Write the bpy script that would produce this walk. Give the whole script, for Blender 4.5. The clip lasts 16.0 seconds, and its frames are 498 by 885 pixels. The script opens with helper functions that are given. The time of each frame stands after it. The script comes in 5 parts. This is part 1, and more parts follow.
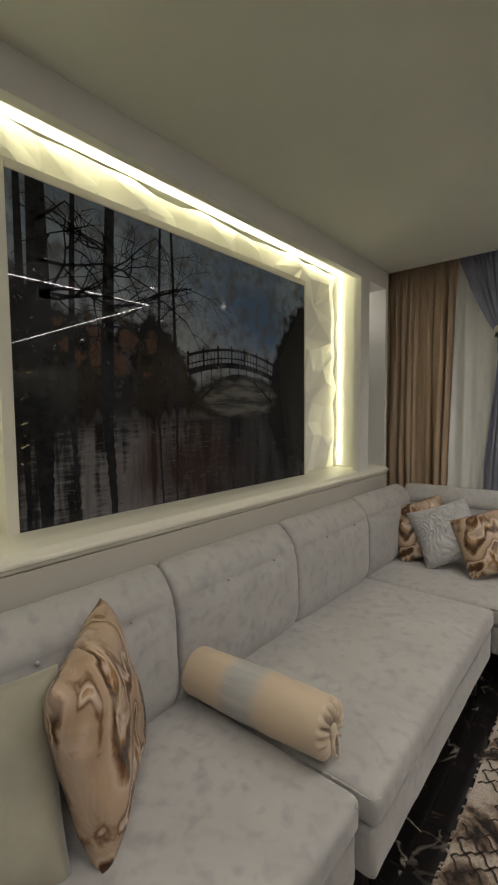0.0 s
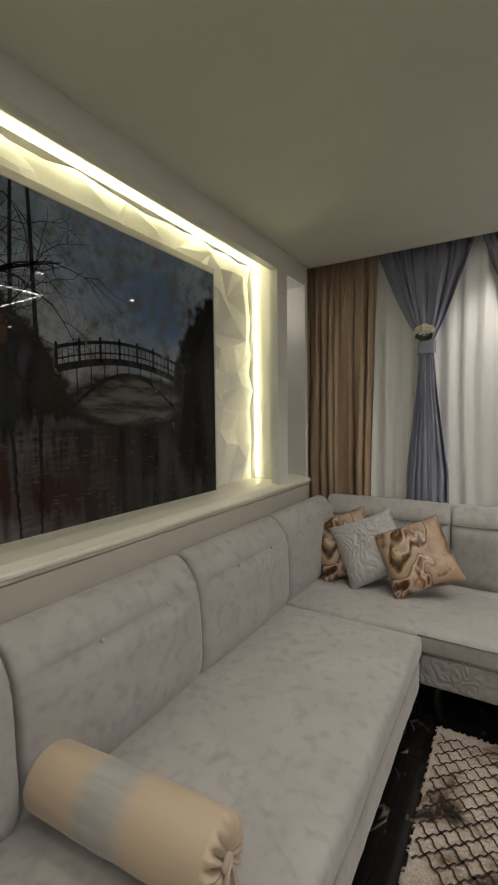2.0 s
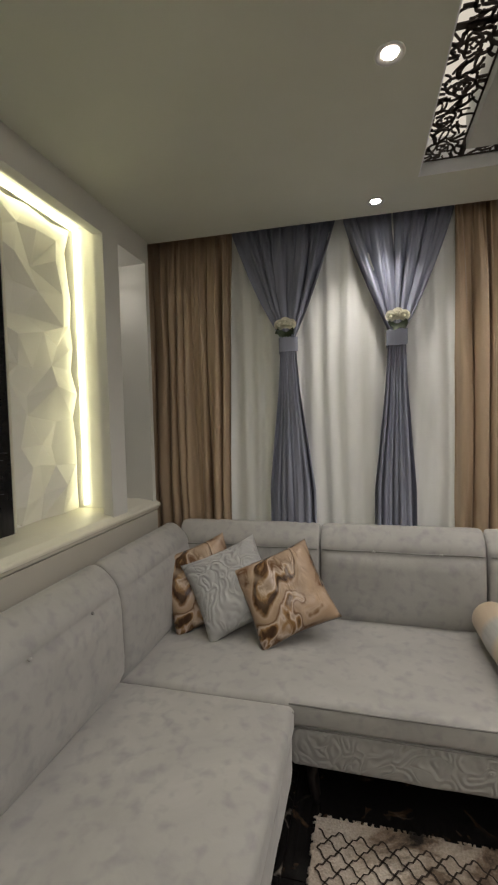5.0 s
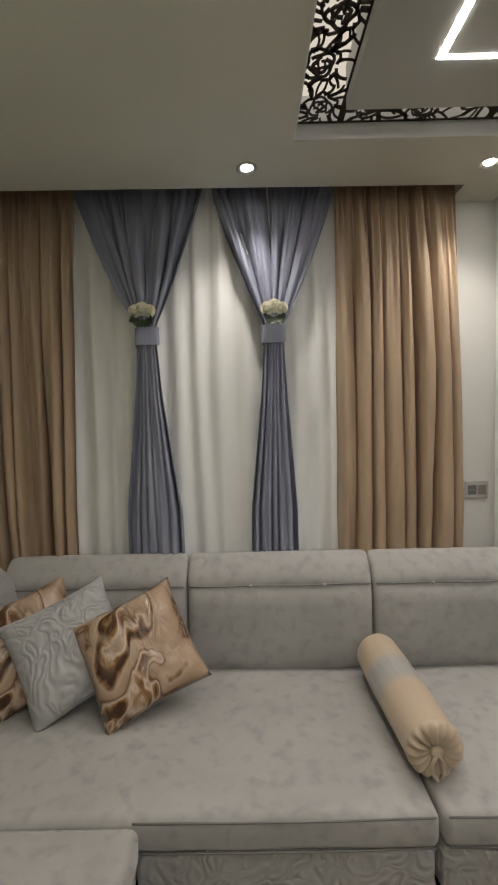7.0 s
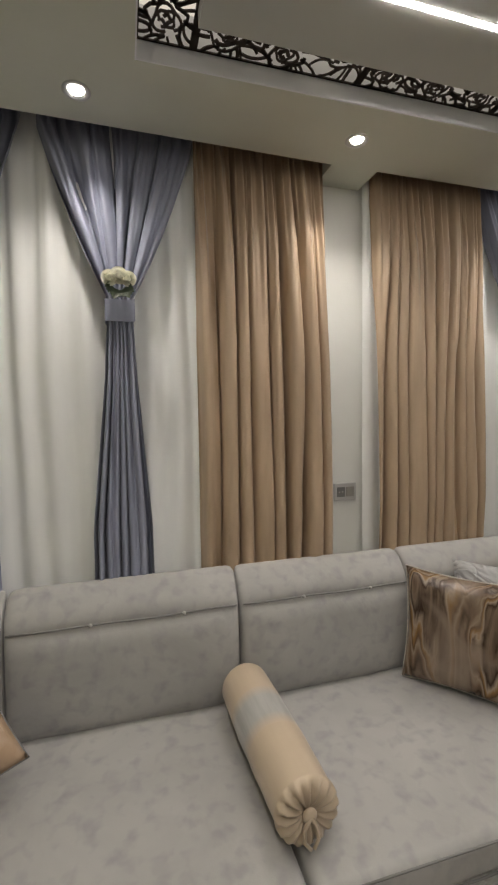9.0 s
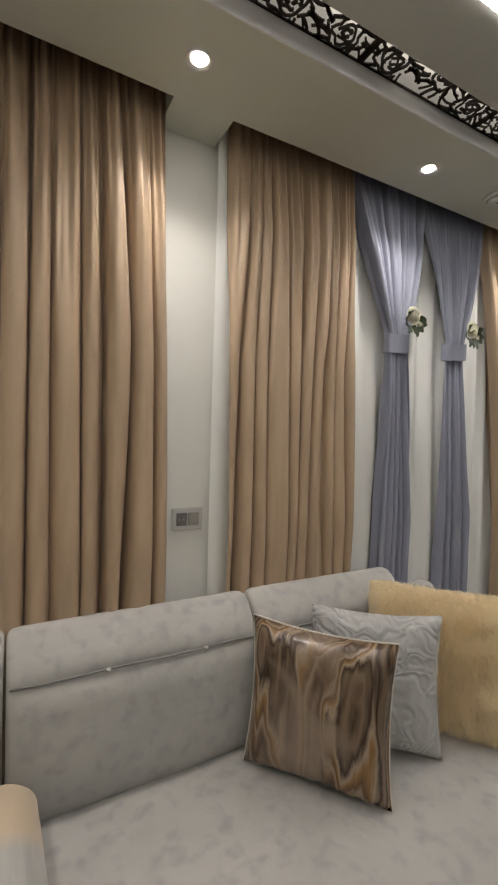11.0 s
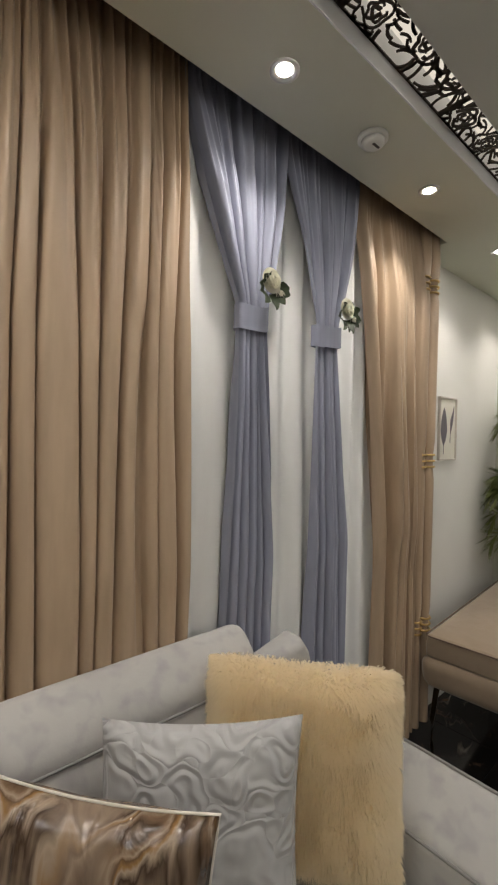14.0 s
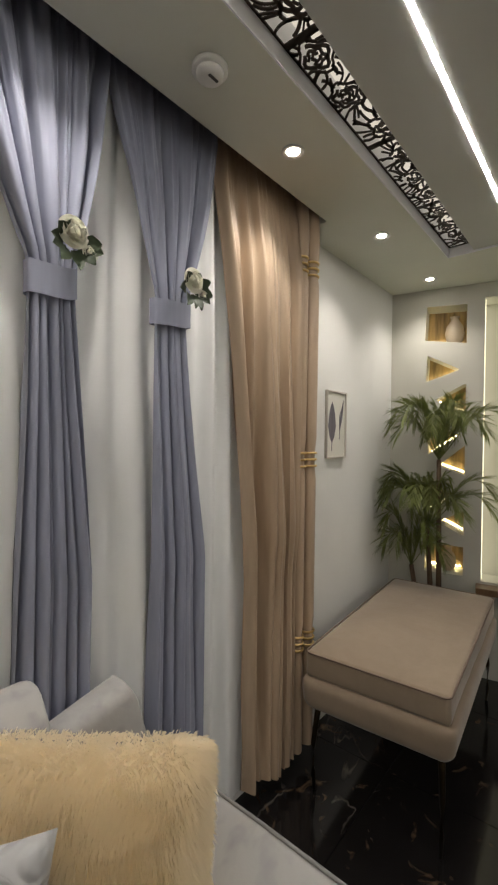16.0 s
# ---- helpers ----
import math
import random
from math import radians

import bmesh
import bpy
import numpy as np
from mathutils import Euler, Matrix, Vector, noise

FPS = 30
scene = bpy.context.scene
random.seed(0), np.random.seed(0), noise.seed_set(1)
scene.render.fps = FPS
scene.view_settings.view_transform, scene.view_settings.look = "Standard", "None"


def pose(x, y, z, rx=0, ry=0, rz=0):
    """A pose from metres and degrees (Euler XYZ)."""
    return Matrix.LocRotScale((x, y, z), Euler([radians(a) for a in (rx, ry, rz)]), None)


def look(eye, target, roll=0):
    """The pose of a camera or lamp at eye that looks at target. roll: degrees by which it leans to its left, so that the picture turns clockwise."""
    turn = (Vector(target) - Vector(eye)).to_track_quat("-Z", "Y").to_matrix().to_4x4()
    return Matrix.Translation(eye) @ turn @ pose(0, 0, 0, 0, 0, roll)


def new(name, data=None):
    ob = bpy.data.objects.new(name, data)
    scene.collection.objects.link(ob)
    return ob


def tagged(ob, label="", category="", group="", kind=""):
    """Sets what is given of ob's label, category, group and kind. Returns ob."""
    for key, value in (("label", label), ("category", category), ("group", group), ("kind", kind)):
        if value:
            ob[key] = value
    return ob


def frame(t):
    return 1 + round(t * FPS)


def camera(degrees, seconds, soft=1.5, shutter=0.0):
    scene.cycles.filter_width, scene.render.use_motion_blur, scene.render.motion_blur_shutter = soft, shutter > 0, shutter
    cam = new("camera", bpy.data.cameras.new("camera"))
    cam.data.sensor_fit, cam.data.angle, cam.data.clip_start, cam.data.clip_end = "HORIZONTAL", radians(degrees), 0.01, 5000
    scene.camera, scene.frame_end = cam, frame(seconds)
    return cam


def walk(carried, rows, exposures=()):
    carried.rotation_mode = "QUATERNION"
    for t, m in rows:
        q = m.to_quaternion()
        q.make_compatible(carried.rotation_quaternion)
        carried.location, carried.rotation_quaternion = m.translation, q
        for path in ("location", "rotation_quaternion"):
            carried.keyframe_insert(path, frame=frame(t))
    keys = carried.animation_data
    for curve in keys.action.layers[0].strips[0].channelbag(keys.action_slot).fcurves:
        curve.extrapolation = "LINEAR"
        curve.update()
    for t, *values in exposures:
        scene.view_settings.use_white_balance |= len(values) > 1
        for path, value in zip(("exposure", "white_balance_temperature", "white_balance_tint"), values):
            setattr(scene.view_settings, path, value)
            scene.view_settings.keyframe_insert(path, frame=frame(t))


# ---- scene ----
cam = camera(59.9, 16.0, soft=2.2)
PATH = [
    (0, (0.305, 2.346, 1.581), (-0.988, 3.865, 1.446), -0.5),
    (0.5, (0.273, 2.4, 1.576), (-0.944, 3.981, 1.445), -0.6),
    (1, (0.233, 2.492, 1.57), (-0.913, 4.126, 1.449), -0.7),
    (1.5, (0.209, 2.623, 1.584), (-0.882, 4.295, 1.464), -0.7),
    (2, (0.193, 2.745, 1.586), (-0.847, 4.45, 1.473), -0.7),
    (2.5, (0.179, 2.846, 1.589), (-0.794, 4.59, 1.479), -0.7),
    (3, (0.149, 2.938, 1.577), (-0.737, 4.728, 1.473), -0.6),
    (3.5, (0.127, 3.043, 1.588), (-0.653, 4.882, 1.483), -0.7),
    (4, (0.091, 3.149, 1.591), (-0.567, 5.036, 1.5), -1.0),
    (4.2, (0.075, 3.181, 1.585), (-0.542, 5.081, 1.498), -1.1),
    (6.3, (0.168, 3.694, 1.645), (-0.102, 5.672, 1.533), -1.6),
    (6.5, (0.179, 3.733, 1.639), (-0.03, 5.719, 1.53), -1.6),
    (7, (0.171, 3.819, 1.638), (0.163, 5.817, 1.538), -1.3),
    (7.5, (0.181, 3.911, 1.634), (0.372, 5.899, 1.541), -1.4),
    (8, (0.176, 3.997, 1.633), (0.552, 5.958, 1.526), -1.5),
    (8.2, (0.179, 4.021, 1.631), (0.606, 5.971, 1.52), -1.6),
    (10.3, (0.63, 4.354, 1.615), (1.373, 6.21, 1.542), 1.2),
    (10.5, (0.663, 4.389, 1.602), (1.466, 6.22, 1.54), 1.3),
    (11, (0.736, 4.458, 1.592), (1.688, 6.216, 1.553), 1.6),
    (11.5, (0.822, 4.531, 1.602), (1.917, 6.204, 1.565), 1.3),
    (12, (0.903, 4.587, 1.593), (2.109, 6.182, 1.559), 1.1),
    (12.5, (1.008, 4.64, 1.587), (2.289, 6.176, 1.557), 1.1),
    (13, (1.12, 4.701, 1.602), (2.426, 6.215, 1.575), 1.2),
    (13.5, (1.219, 4.762, 1.606), (2.526, 6.276, 1.596), 1.4),
    (14, (1.308, 4.795, 1.619), (2.629, 6.297, 1.6), 1.3),
    (14.5, (1.403, 4.798, 1.615), (2.761, 6.265, 1.587), 1.4),
    (15, (1.509, 4.794, 1.602), (2.923, 6.209, 1.576), 1.4),
    (15.5, (1.638, 4.79, 1.605), (3.112, 6.141, 1.584), 1.1),
    (16, (1.747, 4.77, 1.621), (3.283, 6.051, 1.601), 0.7),
]
walk(cam, [(t, look(eye, target, roll)) for t, eye, target, roll in PATH],
     exposures=[(0.0, 0.09), (4.2, 0.10), (6.3, 0.01), (7.4, 0.15), (10.3, 0.15), (13.5, 0.27), (16.0, 0.15)])

# ---- world and exposure ----
world = bpy.data.worlds.new("room_world")
world.use_nodes = True
world.node_tree.nodes["Background"].inputs[0].default_value = (0.02, 0.02, 0.022, 1)
world.node_tree.nodes["Background"].inputs[1].default_value = 0.3
scene.world = world
CEIL = 2.70
WEST, NORTH, EAST, SOUTH = -1.14, 6.03, 4.91, 0.6
SPOTS = [(0.18, 5.69), (1.20, 5.69), (2.21, 5.70), (3.10, 5.70), (3.95, 5.71), (4.74, 5.71),
         # last two here and the row below: unseen, added to light from behind
         (0.19, 4.78), (0.19, 3.83), (0.19, 2.88), (0.19, 1.93),
         (1.4, 0.95), (2.6, 0.95), (3.8, 0.95)]
SPOT_POWER, LED_POWER, COVE_POWER, LACE_POWER = 17.6, 56.0, 6.6, 0.62
WARM = (1.0, 0.93, 0.85)


def lamp(name, kind, power, color, m, size=0.03, spot=None):
    d = bpy.data.lights.new(name, kind)
    d.energy, d.color = power, color
    if kind == "SPOT":
        d.shadow_soft_size, d.spot_size, d.spot_blend = size, radians(spot), 0.85
    elif kind == "POINT":
        d.shadow_soft_size = size
    ob = new(name, d)
    ob.matrix_world = m
    return ob


# beams for the visible lamps and for the added, unseen ones
for sx, sy in SPOTS:
    lamp("downlight_beam", "SPOT", SPOT_POWER, WARM, pose(sx, sy, CEIL - 0.015), 0.03, 118)


# ---- materials ----
def mat(name, color=(0.8, 0.8, 0.8), rough=0.6, metal=0.0, **extra):
    m = bpy.data.materials.new(name)
    m.use_nodes = True
    b = m.node_tree.nodes["Principled BSDF"]
    b.inputs["Base Color"].default_value = (*color, 1)
    b.inputs["Roughness"].default_value = rough
    b.inputs["Metallic"].default_value = metal
    for k, v in extra.items():
        b.inputs[k.replace("_", " ")].default_value = v
    return m


def nd(m, kind, **props):
    n = m.node_tree.nodes.new(kind)
    for k, v in props.items():
        if k in n.inputs:
            n.inputs[k].default_value = v
        else:
            setattr(n, k, v)
    return n


def ln(m, a, b):
    m.node_tree.links.new(a, b)


def bsdf(m):
    return m.node_tree.nodes["Principled BSDF"]


def coords(m, scale=(1, 1, 1), kind="Object", rot=(0, 0, 0)):
    c = nd(m, "ShaderNodeTexCoord")
    mp = nd(m, "ShaderNodeMapping")
    mp.inputs["Scale"].default_value = scale
    mp.inputs["Rotation"].default_value = [radians(a) for a in rot]
    ln(m, c.outputs[kind], mp.inputs["Vector"])
    return mp.outputs["Vector"]


def noise_tex(m, vec, scale, detail=4.0, rough=0.55, dist=0.0):
    n = nd(m, "ShaderNodeTexNoise")
    n.inputs["Scale"].default_value, n.inputs["Detail"].default_value = scale, detail
    n.inputs["Roughness"].default_value, n.inputs["Distortion"].default_value = rough, dist
    ln(m, vec, n.inputs["Vector"])
    return n


def ramp(m, fac, stops, mode="LINEAR"):
    r = nd(m, "ShaderNodeValToRGB")
    r.color_ramp.interpolation = mode
    e = r.color_ramp.elements
    while len(e) < len(stops):
        e.new(0.5)
    for el, (p, c) in zip(e, stops):
        el.position, el.color = p, (*c, 1)
    ln(m, fac, r.inputs["Fac"])
    return r


def bump(m, height, strength=0.2, dist=0.01, under=None):
    b = nd(m, "ShaderNodeBump")
    b.inputs["Strength"].default_value, b.inputs["Distance"].default_value = strength, dist
    ln(m, height, b.inputs["Height"])
    if under is not None:
        ln(m, under, b.inputs["Normal"])
    ln(m, b.outputs["Normal"], bsdf(m).inputs["Normal"])
    return b.outputs["Normal"]


def painted(name, color, rough=0.6, var=0.05):
    m = mat(name, color, rough)
    v = coords(m)
    n = noise_tex(m, v, 1.3, 5)
    lo, hi = [c * (1 - var) for c in color], [min(1, c * (1 + var)) for c in color]
    ln(m, ramp(m, n.outputs["Fac"], [(0.3, lo), (0.7, hi)]).outputs["Color"], bsdf(m).inputs["Base Color"])
    bump(m, noise_tex(m, v, 160, 3).outputs["Fac"], 0.08, 0.002)
    return m


def emit(name, color, power):
    m = mat(name, (0.02, 0.02, 0.02), 0.6)
    b = bsdf(m)
    b.inputs["Emission Color"].default_value, b.inputs["Emission Strength"].default_value = (*color, 1), power
    return m


def velvet(name, base, dark, spots=True, sheen=0.35):
    m = mat(name, base, 0.85)
    v = coords(m)
    big = noise_tex(m, v, 3.2, 4, 0.6, 0.6)
    fine = noise_tex(m, v, 190, 2)
    blot = noise_tex(m, v, 21, 2, 0.4, 0.25)
    mid = [b * 0.86 for b in base]
    c1 = ramp(m, big.outputs["Fac"], [(0.35, mid), (0.65, base)])
    mix = nd(m, "ShaderNodeMix", data_type="RGBA")
    mask = ramp(m, blot.outputs["Fac"], [(0.50, (0, 0, 0)), (0.80, (0.85, 0.85, 0.85))] if spots else [(0.5, (0, 0, 0)), (0.8, (0.3, 0.3, 0.3))])
    ln(m, mask.outputs["Color"], mix.inputs["Factor"])
    ln(m, c1.outputs["Color"], mix.inputs["A"])
    mix.inputs["B"].default_value = (*dark, 1)
    ln(m, mix.outputs["Result"], bsdf(m).inputs["Base Color"])
    b = bsdf(m)
    b.inputs["Sheen Weight"].default_value, b.inputs["Sheen Roughness"].default_value = sheen, 0.4
    n1 = bump(m, big.outputs["Fac"], 0.25, 0.02)
    bump(m, fine.outputs["Fac"], 0.12, 0.002, n1)
    return m


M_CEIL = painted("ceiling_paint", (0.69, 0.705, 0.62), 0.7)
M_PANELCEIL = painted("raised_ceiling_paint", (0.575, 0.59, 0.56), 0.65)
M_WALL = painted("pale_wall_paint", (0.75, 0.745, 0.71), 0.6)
# grey paint warmed a little to take in the niche lights' yellow
M_WALLDARK = painted("niche_lit_grey_paint", (0.50, 0.49, 0.43), 0.6)
M_TRIM = painted("cream_trim_paint", (0.76, 0.735, 0.635), 0.45, 0.03)
M_RELIEF = painted("white_relief_panel", (0.86, 0.85, 0.80), 0.5, 0.02)
M_POCKET = painted("painted_pocket_shade", (0.10, 0.09, 0.08), 0.8)
M_SOFA = velvet("light_grey_velvet", (0.415, 0.405, 0.39), (0.285, 0.278, 0.285))
M_PIPE = mat("dark_grey_piping", (0.20, 0.195, 0.19), 0.7)
M_TAUPE = velvet("taupe_velvet", (0.30, 0.228, 0.16), (0.225, 0.168, 0.115), False, 0.5)
M_TAUPEPIPE = mat("brown_piping", (0.16, 0.11, 0.08), 0.6)
M_GOLD = mat("brushed_gold", (0.75, 0.55, 0.25), 0.28, 1.0)
M_BLACK = mat("black_lacquer", (0.012, 0.009, 0.008), 0.45)
M_FRET = mat("dark_brown_lacquer", (0.022, 0.012, 0.008), 0.5)
M_STEEL = mat("brushed_steel_plate", (0.42, 0.40, 0.37), 0.35, 0.8)
M_DARKPLASTIC = mat("dark_plastic", (0.05, 0.045, 0.04), 0.4)
M_WHITEPLASTIC = mat("white_plastic", (0.78, 0.78, 0.74), 0.4)
M_CHROME = mat("satin_chrome_ring", (0.7, 0.7, 0.68), 0.3, 0.9)
M_LED = emit("white_led_strip", (1.0, 0.95, 0.90), LED_POWER)
M_COVE = emit("warm_cove_led", (1.0, 0.94, 0.56), COVE_POWER)
M_NICHE = emit("warm_niche_led", (1.0, 0.86, 0.46), 15.0)
# glow for the lit return of the tall niche, no lamp there
M_NICHETALL = emit("tall_niche_lit_return", (1.0, 0.92, 0.62), 1.5)
M_LACEBACK = emit("backlit_diffuser", (1.0, 0.90, 0.75), LACE_POWER)
M_BULB = emit("downlight_lens", (1.0, 0.93, 0.82), 40.0)


def marble_floor():
    m = mat("black_marble", (0.012, 0.011, 0.010), 0.10)
    o = nd(m, "ShaderNodeObjectInfo")
    c = nd(m, "ShaderNodeTexCoord")
    ad = nd(m, "ShaderNodeVectorMath", operation="MULTIPLY_ADD")
    ad.inputs[1].default_value = (1, 1, 1)
    sc = nd(m, "ShaderNodeVectorMath", operation="SCALE")
    sc.inputs[0].default_value = (37, 19, 5)
    ln(m, o.outputs["Random"], sc.inputs["Scale"])
    ln(m, c.outputs["Object"], ad.inputs[0])
    ln(m, sc.outputs["Vector"], ad.inputs[2])
    vec = ad.outputs["Vector"]
    n1 = noise_tex(m, vec, 2.2, 5, 0.5, 0.7)
    n2 = noise_tex(m, vec, 5.5, 8, 0.6, 2.2)
    veins = ramp(m, n1.outputs["Fac"], [(0.0, (0, 0, 0)), (0.488, (0, 0, 0)), (0.5, (1, 1, 1)), (0.512, (0, 0, 0))])
    brown = ramp(m, n2.outputs["Fac"], [(0.60, (0, 0, 0)), (0.72, (0.7, 0.7, 0.7))])
    gate = ramp(m, noise_tex(m, vec, 1.7, 2).outputs["Fac"], [(0.50, (0, 0, 0)), (0.66, (1, 1, 1))])
    mu = nd(m, "ShaderNodeMath", operation="MULTIPLY")
    ln(m, veins.outputs["Color"], mu.inputs[0]); ln(m, gate.outputs["Color"], mu.inputs[1])
    a = nd(m, "ShaderNodeMix", data_type="RGBA")
    a.inputs["A"].default_value, a.inputs["B"].default_value = (0.010, 0.009, 0.009, 1), (0.15, 0.095, 0.055, 1)
    ln(m, brown.outputs["Color"], a.inputs["Factor"])
    b = nd(m, "ShaderNodeMix", data_type="RGBA")
    b.inputs["B"].default_value = (0.33, 0.29, 0.245, 1)
    ln(m, mu.outputs["Value"], b.inputs["Factor"]); ln(m, a.outputs["Result"], b.inputs["A"])
    ln(m, b.outputs["Result"], bsdf(m).inputs["Base Color"])
    return m


def satin(name, pale=False):
    """Printed satin: flowing agate-like bands that bend round each other, beside plainer ground."""
    m = mat(name, (0.4, 0.25, 0.15), 0.24)
    v = coords(m, (1.0, 1.0, 0.22) if not pale else (0.8, 0.8, 0.55), "Object", (0, 14, 0) if not pale else (0, -38, 0))
    flow = noise_tex(m, v, 5.5, 1.5, 0.45, 0.7)
    warp = nd(m, "ShaderNodeVectorMath", operation="MULTIPLY_ADD")
    warp.inputs[1].default_value = (0.22, 0.22, 0.22)
    ln(m, flow.outputs["Color"], warp.inputs[0]); ln(m, v, warp.inputs[2])
    n = noise_tex(m, warp.outputs["Vector"], 4.6 if not pale else 4.0, 1.2, 0.4, 0.5)
    many = nd(m, "ShaderNodeMath", operation="MULTIPLY"); many.inputs[1].default_value = 5.0 if not pale else 6.5
    ln(m, n.outputs["Fac"], many.inputs[0])
    fr = nd(m, "ShaderNodeMath", operation="FRACT")
    ln(m, many.outputs["Value"], fr.inputs[0])
    fine = noise_tex(m, warp.outputs["Vector"], 19.0, 4, 0.55, 0.5)
    add = nd(m, "ShaderNodeMath", operation="MULTIPLY_ADD"); add.inputs[1].default_value = 0.55
    ln(m, fine.outputs["Fac"], add.inputs[0]); ln(m, fr.outputs["Value"], add.inputs[2])
    bands = nd(m, "ShaderNodeMath", operation="FRACT")
    ln(m, add.outputs["Value"], bands.inputs[0])
    if pale:
        stops = [(0.05, (0.43, 0.30, 0.20)), (0.22, (0.50, 0.37, 0.27)), (0.33, (0.20, 0.105, 0.045)), (0.40, (0.040, 0.016, 0.007)), (0.50, (0.075, 0.034, 0.014)), (0.55, (0.30, 0.165, 0.065)), (0.60, (0.60, 0.47, 0.37)), (0.70, (0.13, 0.06, 0.022)), (0.80, (0.36, 0.25, 0.17)), (1.0, (0.43, 0.30, 0.20))]
        rest = (0.44, 0.33, 0.245, 1)
    else:
        stops = [(0.05, (0.18, 0.125, 0.085)), (0.20, (0.045, 0.025, 0.013)), (0.34, (0.16, 0.10, 0.06)), (0.45, (0.30, 0.225, 0.16)), (0.55, (0.10, 0.055, 0.026)), (0.66, (0.24, 0.135, 0.05)), (0.74, (0.34, 0.26, 0.19)), (0.86, (0.040, 0.021, 0.012)), (1.0, (0.20, 0.145, 0.10))]
        rest = (0.27, 0.205, 0.155, 1)
    r = ramp(m, bands.outputs["Value"], stops)
    pn = noise_tex(m, coords(m), 3.4, 3, 0.5, 0.8).outputs["Fac"]
    sx = nd(m, "ShaderNodeSeparateXYZ")
    ln(m, coords(m), sx.inputs["Vector"])
    sc = nd(m, "ShaderNodeMath", operation="MULTIPLY_ADD")
    if pale:
        # plainer champagne above, swirls towards the lower edge
        sc.inputs[1].default_value = 0.60
        ln(m, sx.outputs["Z"], sc.inputs[0])
    else:
        # a plainer stripe down the middle
        off = nd(m, "ShaderNodeMath", operation="ADD"); off.inputs[1].default_value = 0.03
        ab = nd(m, "ShaderNodeMath", operation="ABSOLUTE")
        ln(m, sx.outputs["X"], off.inputs[0]); ln(m, off.outputs["Value"], ab.inputs[0])
        sc.inputs[1].default_value = -1.7
        ln(m, ab.outputs["Value"], sc.inputs[0])
    ln(m, pn, sc.inputs[2])
    patch = ramp(m, sc.outputs["Value"], [(0.52, (0, 0, 0)), (0.68, (0.80, 0.80, 0.80))] if pale else [(0.30, (0, 0, 0)), (0.50, (0.80, 0.80, 0.80))])
    mx = nd(m, "ShaderNodeMix", data_type="RGBA")
    ln(m, patch.outputs["Color"], mx.inputs["Factor"]); ln(m, r.outputs["Color"], mx.inputs["A"])
    mx.inputs["B"].default_value = rest
    ln(m, mx.outputs["Result"], bsdf(m).inputs["Base Color"])
    wrinkle = noise_tex(m, warp.outputs["Vector"], 11.0, 3, 0.5, 0.6)
    bump(m, wrinkle.outputs["Fac"], 0.55, 0.03)
    return m


def cloth(name, color, rough=0.55, sheen=0.3, trans=0.0, stripe=0.08):
    m = mat(name, color, rough, 0.0, Sheen_Weight=sheen, Sheen_Roughness=0.35)
    v = coords(m, (1, 1, 0.12))
    n = noise_tex(m, v, 22, 4)
    lo, hi = [c * (1 - stripe) for c in color], [min(1, c * (1 + stripe)) for c in color]
    ln(m, ramp(m, n.outputs["Fac"], [(0.35, lo), (0.65, hi)]).outputs["Color"], bsdf(m).inputs["Base Color"])
    bump(m, noise_tex(m, coords(m), 260, 2).outputs["Fac"], 0.06, 0.001)
    if trans:
        t = nd(m, "ShaderNodeBsdfTranslucent"); t.inputs["Color"].default_value = (*color, 1)
        mx = nd(m, "ShaderNodeMixShader"); mx.inputs[0].default_value = trans
        out = m.node_tree.nodes["Material Output"]
        ln(m, bsdf(m).outputs["BSDF"], mx.inputs[1]); ln(m, t.outputs["BSDF"], mx.inputs[2])
        ln(m, mx.outputs["Shader"], out.inputs["Surface"])
    return m


def quilted(name, color):
    m = mat(name, color, 0.5, 0.0, Sheen_Weight=0.3)
    v = coords(m)
    vo = nd(m, "ShaderNodeTexVoronoi"); vo.inputs["Scale"].default_value = 13.0
    nz = noise_tex(m, v, 4, 2)
    mixv = nd(m, "ShaderNodeMix", data_type="VECTOR"); mixv.inputs["Factor"].default_value = 0.34
    ln(m, v, mixv.inputs["A"]); ln(m, nz.outputs["Color"], mixv.inputs["B"])
    ln(m, mixv.outputs["Result"], vo.inputs["Vector"])
    wv = nd(m, "ShaderNodeMath", operation="SINE")
    mu = nd(m, "ShaderNodeMath", operation="MULTIPLY"); mu.inputs[1].default_value = 19.0
    ln(m, vo.outputs["Distance"], mu.inputs[0]); ln(m, mu.outputs["Value"], wv.inputs[0])
    bump(m, wv.outputs["Value"], 0.42, 0.008)
    lo = [c * 0.9 for c in color]
    ln(m, ramp(m, nz.outputs["Fac"], [(0.3, lo), (0.7, color)]).outputs["Color"], bsdf(m).inputs["Base Color"])
    return m


